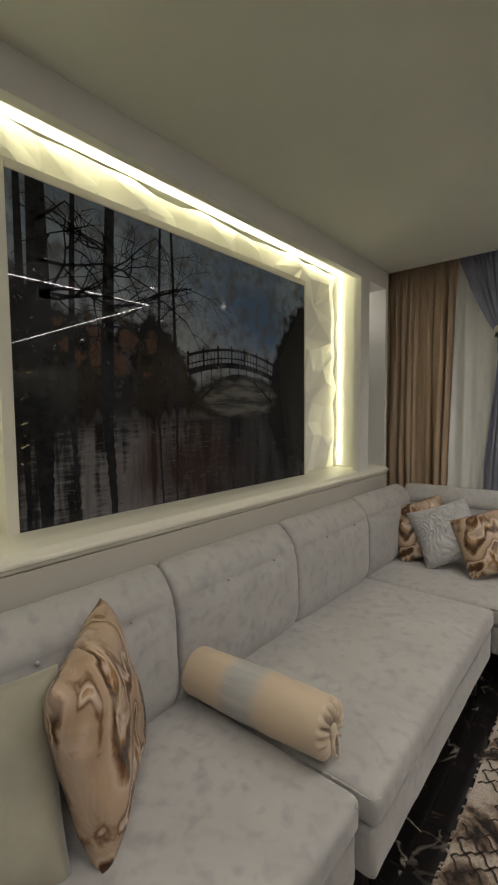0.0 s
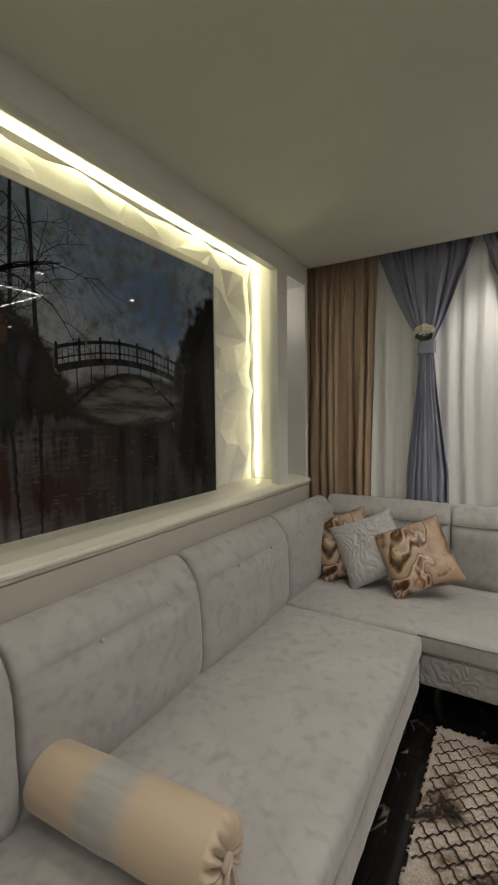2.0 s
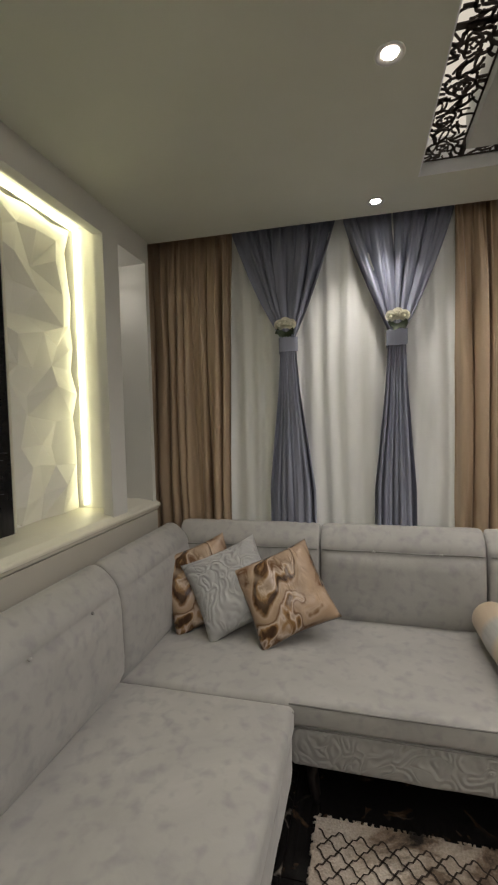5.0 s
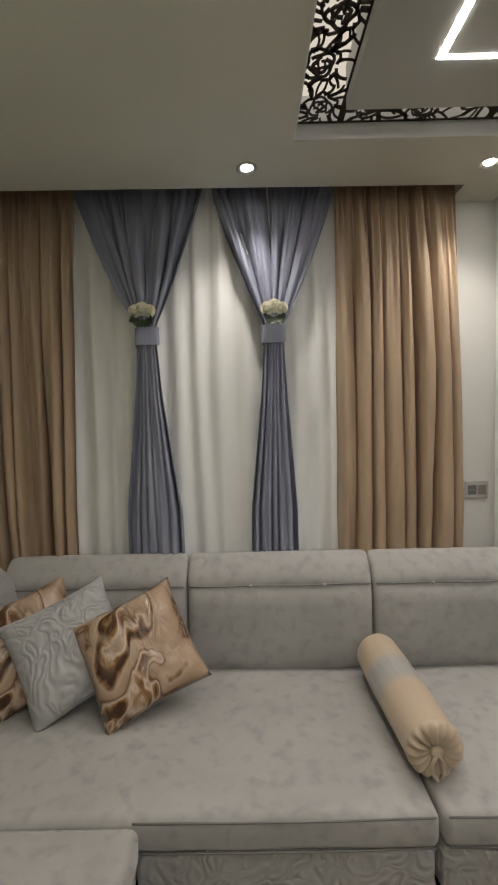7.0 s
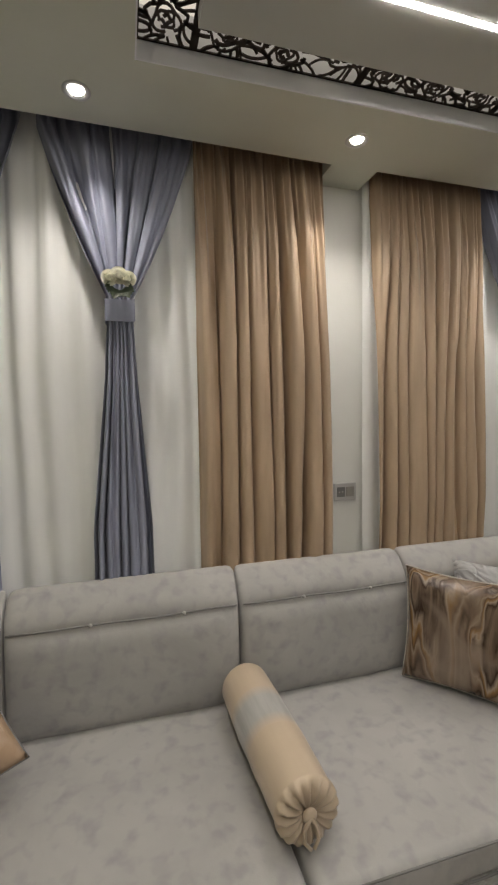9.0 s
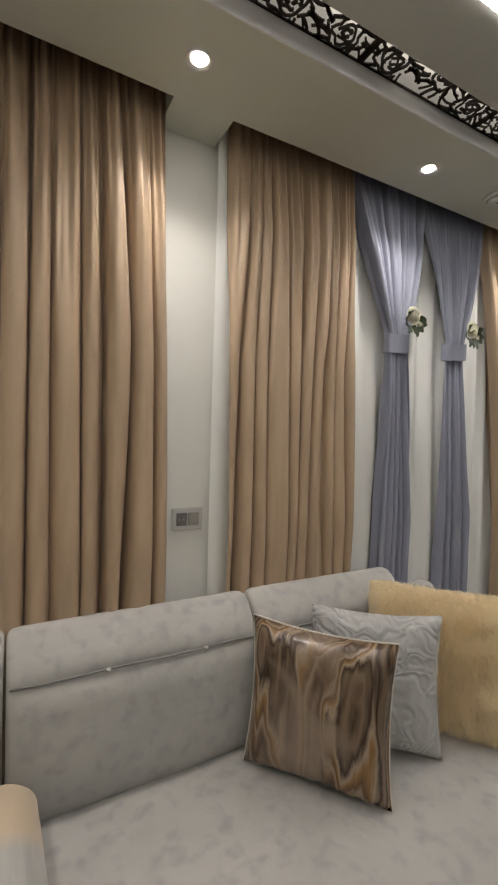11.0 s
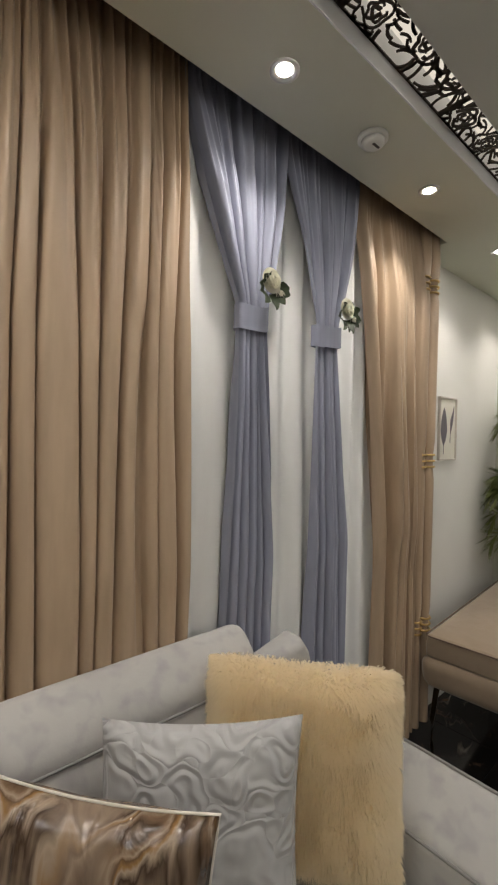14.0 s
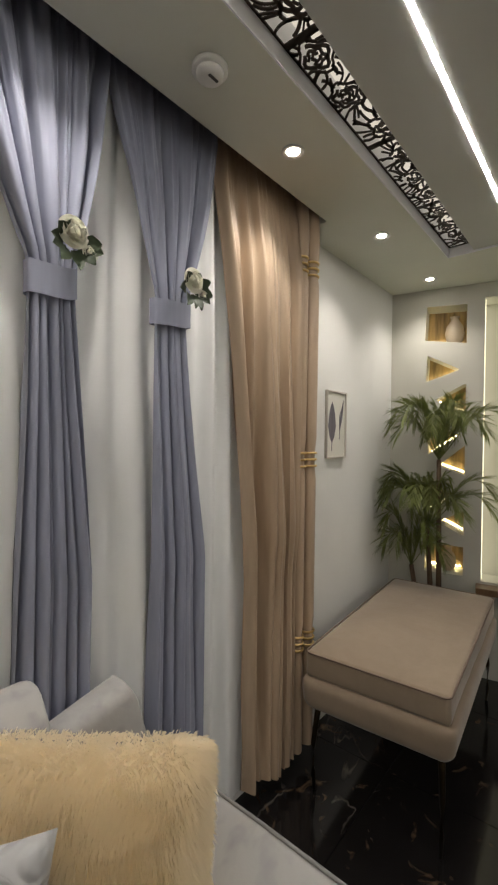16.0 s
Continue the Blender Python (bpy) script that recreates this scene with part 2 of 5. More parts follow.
def rug_material():
    m = mat("trellis_rug_pile", (0.4, 0.36, 0.32), 0.95)
    v = coords(m)
    big = noise_tex(m, v, 3.0, 7, 0.62, 0.7)
    c = ramp(m, big.outputs["Fac"], [(0.40, (0.66, 0.58, 0.50)), (0.52, (0.54, 0.45, 0.37)), (0.58, (0.22, 0.155, 0.11)), (0.64, (0.02, 0.014, 0.011))])
    fibre = noise_tex(m, v, 120, 3, 0.6)
    mx = nd(m, "ShaderNodeMix", data_type="RGBA", blend_type="MULTIPLY"); mx.inputs["Factor"].default_value = 0.6
    ln(m, c.outputs["Color"], mx.inputs["A"])
    ln(m, ramp(m, fibre.outputs["Fac"], [(0.3, (0.45, 0.45, 0.45)), (0.7, (1, 1, 1))]).outputs["Color"], mx.inputs["B"])
    ln(m, mx.outputs["Result"], bsdf(m).inputs["Base Color"])
    bump(m, fibre.outputs["Fac"], 0.9, 0.012)
    return m


M_MARBLE = marble_floor()
M_SATIN = satin("brown_marbled_satin")
M_SATINPALE = satin("bronze_swirl_satin", True)
M_BEIGE = cloth("beige_satin_curtain", (0.43, 0.32, 0.22), 0.45, 0.05)
M_BLUE = cloth("blue_grey_satin_curtain", (0.275, 0.29, 0.37), 0.75, 0.12)
M_SHEER = cloth("ivory_sheer_curtain", (0.90, 0.905, 0.89), 0.8, 0.2, 0.08, 0.02)
M_QUILT = quilted("pale_grey_quilted_satin", (0.415, 0.415, 0.415))
M_BASE = quilted("grey_quilted_base", (0.40, 0.395, 0.38))
M_RUG = rug_material()
M_FUR = cloth("cream_long_fur", (0.985, 0.91, 0.755), 0.9, 0.4, 0.62, 0.03)
M_BOLSTER = cloth("champagne_satin", (0.51, 0.41, 0.30), 0.5, 0.3, 0.0, 0.03)
M_BOLSTERGREY = cloth("grey_patterned_satin", (0.40, 0.395, 0.38), 0.55, 0.3, 0.0, 0.15)
sep = nd(M_BOLSTERGREY, "ShaderNodeSeparateXYZ")
ln(M_BOLSTERGREY, coords(M_BOLSTERGREY), sep.inputs["Vector"])
fade = ramp(M_BOLSTERGREY, nd(M_BOLSTERGREY, "ShaderNodeMath", operation="MULTIPLY_ADD").outputs["Value"], [(0.0, (1, 1, 1)), (0.30, (0, 0, 0)), (0.72, (0, 0, 0)), (1.0, (1, 1, 1))])
span = fade.inputs["Fac"].links[0].from_node
span.inputs[1].default_value, span.inputs[2].default_value = 4.9, 0.63
ln(M_BOLSTERGREY, sep.outputs["Z"], span.inputs[0])
tint = nd(M_BOLSTERGREY, "ShaderNodeMix", data_type="RGBA")
ln(M_BOLSTERGREY, bsdf(M_BOLSTERGREY).inputs["Base Color"].links[0].from_socket, tint.inputs["A"])
tint.inputs["B"].default_value = (0.53, 0.42, 0.305, 1)
ln(M_BOLSTERGREY, fade.outputs["Color"], tint.inputs["Factor"])
ln(M_BOLSTERGREY, tint.outputs["Result"], bsdf(M_BOLSTERGREY).inputs["Base Color"])
M_LEAF = cloth("palm_leaf", (0.15, 0.175, 0.045), 0.45, 0.0, 0.2, 0.4)
M_TRUNK = cloth("palm_stem", (0.09, 0.055, 0.03), 0.8, 0.0, 0.0, 0.3)
M_PETAL = cloth("white_petal", (0.86, 0.84, 0.72), 0.6, 0.1, 0.2, 0.06)
M_SEPAL = cloth("dark_green_leaf", (0.026, 0.042, 0.014), 0.5, 0.0, 0.0, 0.35)
M_SHELF = cloth("brown_wood_shelf", (0.16, 0.09, 0.045), 0.4, 0.0, 0.0, 0.2)


# ---- builders ----
ORIGIN = {}


def thing(name, at, label, category, group="", kind=""):
    ob = new(name)
    ob.location = at
    ob.empty_display_size = 0.05
    ORIGIN[ob] = Vector(at)
    return tagged(ob, label, category, group, kind)


def solid(name, bm, material, smooth=False):
    me = bpy.data.meshes.new(name)
    bmesh.ops.recalc_face_normals(bm, faces=bm.faces)
    bm.to_mesh(me)
    bm.free()
    me.materials.append(material)
    if smooth:
        me.shade_smooth()
    return new(name, me)


def part(name, bm, material, parent, label="", smooth=True, local=False):
    """One mesh under a thing or a part. Geometry in world metres, unless local."""
    if not local:
        bmesh.ops.translate(bm, verts=bm.verts, vec=-ORIGIN[parent])
    ob = solid(name, bm, material, smooth)
    ob.parent = parent
    ORIGIN[ob] = ORIGIN[parent]
    return tagged(ob, label)


def box(bm, x0, x1, y0, y1, z0, z1, bev=0.0):
    r = bmesh.ops.create_cube(bm, size=1)
    vs = r["verts"]
    for v in vs:
        v.co = ((x0 + x1) / 2 + v.co.x * (x1 - x0), (y0 + y1) / 2 + v.co.y * (y1 - y0), (z0 + z1) / 2 + v.co.z * (z1 - z0))
    if bev:
        es = list({e for v in vs for e in v.link_edges})
        bmesh.ops.bevel(bm, geom=es, offset=bev, segments=2, affect="EDGES", profile=0.5)
    return bm


def slab(name, dims, material, label, category, kind="structure", bev=0.0):
    return tagged(solid(name, box(bmesh.new(), *dims, bev=bev), material), label, category, "", kind)


def axis(h, r, n):
    a = [-h, -h + 0.3 * r, -h + 0.65 * r]
    a += [-h + r + (2 * h - 2 * r) * i / n for i in range(n + 1)]
    return a + [h - 0.65 * r, h - 0.3 * r, h]


def pad(bm, c, size, r, n=(4, 4, 2), shape=None):
    """A soft rounded block round c. shape(p, u) may move a point p; u is its place from -1 to 1 on each axis."""
    h = [s / 2 for s in size]
    r = min(r, *[k * 0.98 for k in h])
    ax = [axis(h[i], r, n[i]) for i in range(3)]
    seen = {}

    def vert(q):
        key = tuple(round(k, 5) for k in q)
        if key not in seen:
            inner = Vector([max(-(h[i] - r), min(h[i] - r, q[i])) for i in range(3)])
            d = Vector(q) - inner
            p = inner + d.normalized() * r if d.length > 1e-9 else Vector(q)
            if shape:
                p = shape(p, [q[i] / h[i] for i in range(3)])
            seen[key] = bm.verts.new(p + Vector(c))
        return seen[key]
    for a in range(3):
        b, d = (a + 1) % 3, (a + 2) % 3
        for s in (-1, 1):
            for i in range(len(ax[b]) - 1):
                for j in range(len(ax[d]) - 1):
                    qs = []
                    for k, l in ((i, j), (i + 1, j), (i + 1, j + 1), (i, j + 1)):
                        q = [0, 0, 0]
                        q[a], q[b], q[d] = s * h[a], ax[b][k], ax[d][l]
                        qs.append(vert(q))
                    if len(set(qs)) == 4:
                        try:
                            bm.faces.new(qs)
                        except ValueError:
                            pass
    return bm


def tube(bm, pts, r, sides=8, closed=False, taper=None):
    rings = []
    n = len(pts)
    pts = [Vector(p) for p in pts]
    for i, p in enumerate(pts):
        d = (pts[(i + 1) % n] - pts[i - 1]) if closed else (pts[min(i + 1, n - 1)] - pts[max(i - 1, 0)])
        q = d.to_track_quat("Z", "Y")
        rr = r * (taper(i / max(1, n - 1)) if taper else 1)
        rings.append([bm.verts.new(p + q @ Vector((rr * math.cos(2 * math.pi * k / sides), rr * math.sin(2 * math.pi * k / sides), 0))) for k in range(sides)])
    for i in range(n if closed else n - 1):
        a, b = rings[i], rings[(i + 1) % n]
        for k in range(sides):
            bm.faces.new((a[k], a[(k + 1) % sides], b[(k + 1) % sides], b[k]))
    if not closed:
        bm.faces.new(rings[0][::-1]); bm.faces.new(rings[-1])
    return bm


def lathe(bm, profile, m, sides=24):
    """Turns (radius, height) pairs round z, then lays them by the matrix m."""
    rings = [[bm.verts.new(m @ Vector((r * math.cos(2 * math.pi * k / sides), r * math.sin(2 * math.pi * k / sides), z))) for k in range(sides)] for r, z in profile]
    for a, b in zip(rings, rings[1:]):
        for k in range(sides):
            bm.faces.new((a[k], a[(k + 1) % sides], b[(k + 1) % sides], b[k]))
    bm.faces.new(rings[0][::-1]); bm.faces.new(rings[-1])
    return bm


# ---- shell: floor, walls, ceiling ----
XW = -1.50
slab("floor", (XW, 6.0, SOUTH, NORTH + 0.2, -0.10, -0.012), M_BLACK, "dark mortar bed under black marble floor tiles", "floor")
floor = bpy.data.objects["floor"]
ORIGIN[floor] = Vector((0, 0, 0))
slab("wall_north", (XW - 0.2, 6.0, NORTH, NORTH + 0.2, -0.1, 3.0), M_WALL, "pale painted wall behind the curtains", "wall")
slab("wall_south", (XW - 0.2, 6.0, SOUTH - 0.2, SOUTH, -0.1, 3.0), M_WALL, "plain pale painted wall closing the room", "wall")

bm = bmesh.new()
box(bm, XW - 0.2, XW, SOUTH, NORTH, -0.1, 3.0)
box(bm, XW, WEST, SOUTH, 5.79, 0, 1.07)
LIP = WEST - 0.055
box(bm, XW, WEST, SOUTH, 2.42, 1.07, 2.70)
box(bm, LIP, WEST, 2.42, 2.53, 1.10, 2.70)
box(bm, LIP, WEST, 2.53, 5.31, 2.56, 2.70)
box(bm, XW, LIP, 2.42, 5.438, 2.665, 2.70)
box(bm, LIP, WEST, 5.31, 5.45, 1.10, 2.70)
box(bm, XW, LIP, 5.438, 5.45, 1.10, 2.70)
box(bm, XW, WEST, 5.45, 5.75, 2.56, 2.70)
box(bm, XW, WEST, 5.75, 5.79, 1.10, 2.70)
wall_west = tagged(solid("wall_west", bm, M_WALL), "pale grey built-out wall with two lit recesses", "wall", "", "structure")
ORIGIN[wall_west] = Vector((0, 0, 0))
SILL = [(XW, 1.149), (-1.235, 1.149), (WEST - .012, 1.138), (WEST + .010, 1.124), (WEST + .024, 1.119), (WEST + .028, 1.113), (WEST + .028, 1.103), (WEST + .022, 1.098), (WEST + .012, 1.096), (WEST + .012, 1.084), (WEST + .006, 1.078), (WEST, 1.076), (XW, 1.076)]


def extrude_y(bm, outline, y0, y1):
    a = [bm.verts.new((x, y0, z)) for x, z in outline]
    b = [bm.verts.new((x, y1, z)) for x, z in outline]
    for i in range(len(a)):
        j = (i + 1) % len(a)
        bm.faces.new((a[i], a[j], b[j], b[i]))
    bm.faces.new(a[::-1]); bm.faces.new(b)
    return bm


tagged(solid("trim", extrude_y(bmesh.new(), SILL, 1.5, 5.796), M_TRIM), "cream stepped ledge moulding along the built-out wall", "moulding", "", "structure")
slab("wall_plinth", (WEST - .002, WEST + .005, SOUTH, 5.793, 0.0, 1.074), painted("warm_grey_plinth_paint", (0.53, 0.50, 0.44), 0.55), "warm grey painted band below the ledge", "wall")

bm = bmesh.new()
HX0, HX1, HY0, HY1 = 0.36, 4.47, 1.3, 5.522
box(bm, XW, 6.0, SOUTH, HY0, CEIL, 3.0)
box(bm, XW, HX0, HY0, HY1, CEIL, 3.0)
box(bm, HX1, 6.0, HY0, HY1, CEIL, 3.0)
outline = [(XW, HY1), (6.0, HY1), (6.0, 5.865), (1.18, 5.865), (XW, 5.812)]
low, high = [[bm.verts.new((x, y, z)) for x, y in outline] for z in (CEIL, 3.0)]
bm.faces.new(low[::-1]); bm.faces.new(high)
for k in range(5):
    bm.faces.new((low[k], low[(k + 1) % 5], high[(k + 1) % 5], high[k]))
box(bm, 1.18, 1.40, 5.865, NORTH, CEIL, 3.0)
box(bm, 3.64, 6.0, 5.865, NORTH, CEIL, 3.0)
tagged(solid("ceiling", bm, M_CEIL), "matt grey-beige dropped ceiling with a rectangular recess", "ceiling", "", "structure")
# near-black colour stands in for the shade up inside the curtain pockets
slab("roof_slab", (XW - 0.2, 6.2, SOUTH - 0.2, NORTH + 0.2, 3.0, 3.1), M_POCKET, "slab above the dropped ceiling, coloured dark for the pockets' shade", "ceiling")
PX0, PX1, PY0, PY1, PZ = HX0 + 0.17, HX1 - 0.006, HY0 + 0.17, HY1 - 0.140, 2.712
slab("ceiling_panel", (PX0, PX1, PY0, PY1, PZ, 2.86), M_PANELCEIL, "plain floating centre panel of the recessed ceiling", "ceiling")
M_LINER = painted("cool_white_recess_paint", (0.84, 0.85, 0.88), 0.5, 0.02)
bm = bmesh.new()
box(bm, HX0, HX0 + .005, HY0, HY1, CEIL + .001, 2.86)
box(bm, HX1 - .005, HX1, HY0, HY1, CEIL + .001, 2.86)
box(bm, HX0 + .005, HX1 - .005, HY1 - .005, HY1, CEIL + .001, 2.86)
box(bm, HX0 + .005, HX1 - .005, HY0, HY0 + .005, CEIL + .001, 2.86)
tagged(solid("recess_trim", bm, M_LINER), "cool white lining round the ceiling recess", "moulding", "", "structure")
slab("light_diffuser", (HX0, HX1, HY0, HY1, 2.862, 2.88), M_LACEBACK, "backlit cream diffuser above the black fretwork", "light panel")

# east wall, a little askew, with cut-out niches
EW = Matrix.Translation((EAST, NORTH, 0)) @ Matrix.Rotation(radians(12), 4, "Z")
HOLES = [
    [(0.24, 2.58), (0.50, 2.57), (0.50, 2.30), (0.23, 2.34)],
    [(0.25, 2.23), (0.24, 2.04), (0.46, 2.12)],
    [(0.30, 1.91), (0.50, 2.02), (0.50, 1.82)],
    [(0.26, 1.76), (0.26, 1.52), (0.46, 1.66)],
    [(0.33, 1.44), (0.50, 1.59), (0.50, 1.38)],
    [(0.24, 1.33), (0.24, 1.09), (0.46, 1.22)],
    [(0.33, 1.04), (0.50, 1.13), (0.50, 0.96)],
    [(0.25, 0.68), (0.50, 0.68), (0.50, 0.88), (0.25, 0.88)],
    [(0.61, 0.66), (1.45, 0.66), (1.45, 2.60), (0.61, 2.60)],
]


def east_wall():
    bm = bmesh.new()
    loops = [[(-0.1, 0), (5.9, 0), (5.9, 2.7), (-0.1, 2.7)]] + HOLES
    edges = []
    for lp in loops:
        vs = [bm.verts.new((0, -u, z)) for u, z in lp]
        edges += [bm.edges.new((vs[i], vs[(i + 1) % len(vs)])) for i in range(len(vs))]
    bmesh.ops.triangle_fill(bm, use_beauty=True, use_dissolve=False, edges=edges, normal=(-1, 0, 0))
    for lp in loops[1:]:
        f = [bm.verts.new((0, -u, z)) for u, z in lp]
        b = [bm.verts.new((0.20, -u, z)) for u, z in lp]
        for i in range(len(lp)):
            j = (i + 1) % len(lp)
            bm.faces.new((f[i], f[j], b[j], b[i]))
    vs = [bm.verts.new((0.20, -u, z)) for u, z in loops[0]]
    bm.faces.new(vs)
    bmesh.ops.remove_doubles(bm, verts=bm.verts, dist=0.0005)
    bmesh.ops.transform(bm, matrix=EW, verts=bm.verts)
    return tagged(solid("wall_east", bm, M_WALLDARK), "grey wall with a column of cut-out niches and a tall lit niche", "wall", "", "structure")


east_wall()
for lp in HOLES:
    # an LED strip hidden along each small niche's lower rear edge
    us, zs = [p[0] for p in lp], [p[1] for p in lp]
    tall = len(lp) == 4 and max(zs) > 2.4 and min(zs) < 1
    t = thing("niche_light", EW @ Vector((0.17, -sum(us) / len(us), min(zs) + 0.03)), "warm hidden LED strip of a wall niche, glowing return panel in the tall one", "light strip", "lights in the wall niches")
    bm = bmesh.new()
    if tall:
        # glowing panel laid over the tall niche's return, standing in for its lit surface
        box(bm, 0.02, 0.192, -0.6165, -0.6125, 0.67, 2.59)
    else:
        # along the lowest edge of the opening
        n = len(lp)
        a, b = min(((lp[i], lp[(i + 1) % n]) for i in range(n)), key=lambda e: e[0][1] + e[1][1])
        cu, cz = sum(us) / n, sum(zs) / n
        pts = [(0.185, -(p[0] + (cu - p[0]) * .16), p[1] + (cz - p[1]) * .16) for p in (a, b)]
        tube(bm, pts, .005, 6)
    bmesh.ops.transform(bm, matrix=EW, verts=bm.verts)
    part("strip", bm, M_NICHETALL if tall else M_NICHE, t, smooth=False)
M_NICHEBACK = cloth("brown_gold_niche_paper", (0.40, 0.28, 0.13), 0.5, 0.0, 0.0, 0.45)
for lp in HOLES[:-1]:
    us, zs = [p[0] for p in lp], [p[1] for p in lp]
    bm = box(bmesh.new(), 0.1955, 0.1975, -max(us) - .01, -min(us) + .01, min(zs) - .01, max(zs) + .01)
    bmesh.ops.transform(bm, matrix=EW, verts=bm.verts)
    tagged(solid("niche_back_trim", bm, M_NICHEBACK), "brown and gold papered back of a wall niche", "wall panel", "backs of the wall niches", "structure")
bm = bmesh.new()
box(bm, -0.12, 0.0, -1.6, -0.58, 0.60, 0.645, 0.004)
bmesh.ops.transform(bm, matrix=EW, verts=bm.verts)
tagged(solid("wall_shelf", bm, M_SHELF), "brown wooden shelf below the tall lit niche", "shelf")


M_VASE = painted("beige_ceramic", (0.55, 0.45, 0.33), 0.4)
for u, z, k in ((0.42, 2.313, 1.0), (0.40, 0.68, 0.85)):
    at = EW @ Vector((0.10, -u, z))
    t = thing("vase", at, "small rounded beige ceramic vase in a wall niche", "vase", "vases in the niches")
    part("body", lathe(bmesh.new(), [(.030 * k, 0), (.055 * k, .03 * k), (.065 * k, .08 * k), (.055 * k, .13 * k), (.028 * k, .17 * k), (.026 * k, .19 * k), (.034 * k, .20 * k), (.02 * k, .195 * k)], Matrix.Translation(at), 20), M_VASE, t)


# ---- ceiling fittings ----
def downlight(x, y):
    t = thing("downlight", (x, y, CEIL), "round recessed ceiling downlight with satin ring, switched on", "downlight", "ceiling downlights")
    m = Matrix.Translation((x, y, CEIL))
    part("ring", lathe(bmesh.new(), [(0.044, -0.001), (0.045, -0.005), (0.037, -0.007), (0.023, -0.002), (0.023, 0.0)], m), M_CHROME, t)
    part("lens", lathe(bmesh.new(), [(0.0225, -0.001), (0.0225, -0.004), (0.014, -0.005)], m), M_BULB, t, "glowing warm white lens")


# the added, unseen lamps get the same fitting
for sx, sy in SPOTS:
    downlight(sx, sy)

t = thing("smoke_detector", (2.642, 5.682, CEIL), "round white smoke detector on the ceiling", "smoke detector")
m = Matrix.Translation((2.642, 5.682, CEIL))
part("base", lathe(bmesh.new(), [(0.053, -0.0005), (0.053, -0.012), (0.048, -0.015)], m, 32), M_WHITEPLASTIC, t)
part("sensor", lathe(bmesh.new(), [(0.041, -0.015), (0.039, -0.028), (0.027, -0.034), (0.0, -0.035)][:3], m, 32), M_WHITEPLASTIC, t)
part("slot", box(bmesh.new(), 2.627, 2.662, 5.666, 5.674, CEIL - 0.0365, CEIL - 0.032), M_DARKPLASTIC, t, "dark slot", smooth=False)

LX0, LX1, LY0, LY1 = 0.755, 4.30, 1.70, 5.176
t = thing("ceiling_led_frame", (LX0, LY1, PZ), "thin rectangular white LED line on the ceiling panel, lit", "light strip")
for d in ((LX0, LX1, LY1 - 0.014, LY1), (LX0, LX1, LY0, LY0 + 0.021), (LX0, LX0 + 0.021, LY0 + 0.021, LY1 - 0.014), (LX1 - 0.021, LX1, LY0 + 0.021, LY1 - 0.014)):
    part("led_bar", box(bmesh.new(), *d, PZ - 0.0015, PZ - 0.0004), M_LED, t, smooth=False)


def ribbon(bm, pts, w):
    """A flat stroke of width w through 2D points, 4 mm thick, at z 0."""
    L, R = [], []
    n = len(pts)
    for i in range(n):
        a, b = Vector(pts[max(0, i - 1)]), Vector(pts[min(n - 1, i + 1)])
        d = (b - a)
        d = d.normalized() if d.length > 1e-9 else Vector((1, 0))
        o = Vector((-d.y, d.x)) * w / 2
        p = Vector(pts[i])
        L.append(bm.verts.new((*(p + o), 0))); R.append(bm.verts.new((*(p - o), 0)))
    for i in range(n - 1):
        bm.faces.new((L[i], L[i + 1], R[i + 1], R[i]))


def fretwork(length, width, seed):
    """Black cut-out rose pattern between two border strips."""
    rnd = random.Random(seed)
    bm = bmesh.new()
    for v in (0.006, width - 0.006):
        ribbon(bm, [(0, v), (length, v)], 0.012)
    for u in (0.006, length - 0.006):
        ribbon(bm, [(u, 0.012), (u, width - 0.012)], 0.012)
    k = max(1, round(length / 0.17))
    for i in range(k):
        cx, cy = (i + 0.5) * length / k + rnd.uniform(-.015, .015), width * rnd.choice((0.36, 0.5, 0.64))
        for ring, r in enumerate((0.012, 0.024, 0.038, 0.054)):
            a0, n = rnd.uniform(0, 6.3), 18
            lob, ph = rnd.choice((3, 4, 5)), rnd.uniform(0, 6.3)
            ribbon(bm, [(cx + r * (1.15 + .18 * math.sin(lob * a + ph)) * math.cos(a), max(.008, min(width - .008, cy + r * (1 + .18 * math.sin(lob * a + ph)) * math.sin(a)))) for a in [a0 + 5.6 * j / n for j in range(n + 1)]], rnd.uniform(.007, .012))
        for j in range(20):
            a = j * 6.283 / 20 + rnd.uniform(-.2, .2)
            p0 = Vector((cx + .058 * math.cos(a), cy + .052 * math.sin(a)))
            p2 = p0 + Vector((math.cos(a + .5), math.sin(a + .5))) * rnd.uniform(.04, .09)
            p1 = (p0 + p2) / 2 + Vector((-(p2 - p0).y, (p2 - p0).x)) * rnd.uniform(-.5, .5)
            pts = []
            for q in range(7):
                s = q / 6
                p = p0 * (1 - s) ** 2 + p1 * 2 * s * (1 - s) + p2 * s * s
                pts.append((max(.004, min(length - .004, p.x)), max(.006, min(width - .006, p.y))))
            ribbon(bm, pts, rnd.uniform(.006, .011))
    r = bmesh.ops.extrude_face_region(bm, geom=bm.faces[:])
    bmesh.ops.translate(bm, verts=[e for e in r["geom"] if isinstance(e, bmesh.types.BMVert)], vec=(0, 0, 0.004))
    return bm


t = thing("ceiling_fretwork", (HX0, HY1, 2.758), "dark brown laser-cut rose fretwork border in the ceiling recess", "ceiling panel")
W = 0.175
n = 7
for i in range(n):
    L = (HX1 - HX0 - W) / n
    bm = fretwork(L, W, 10 + i)
    bmesh.ops.transform(bm, matrix=Matrix.Translation((HX0 + W + i * L, HY1 - W, 2.758)), verts=bm.verts)
    part("panel", bm, M_FRET, t, smooth=False)
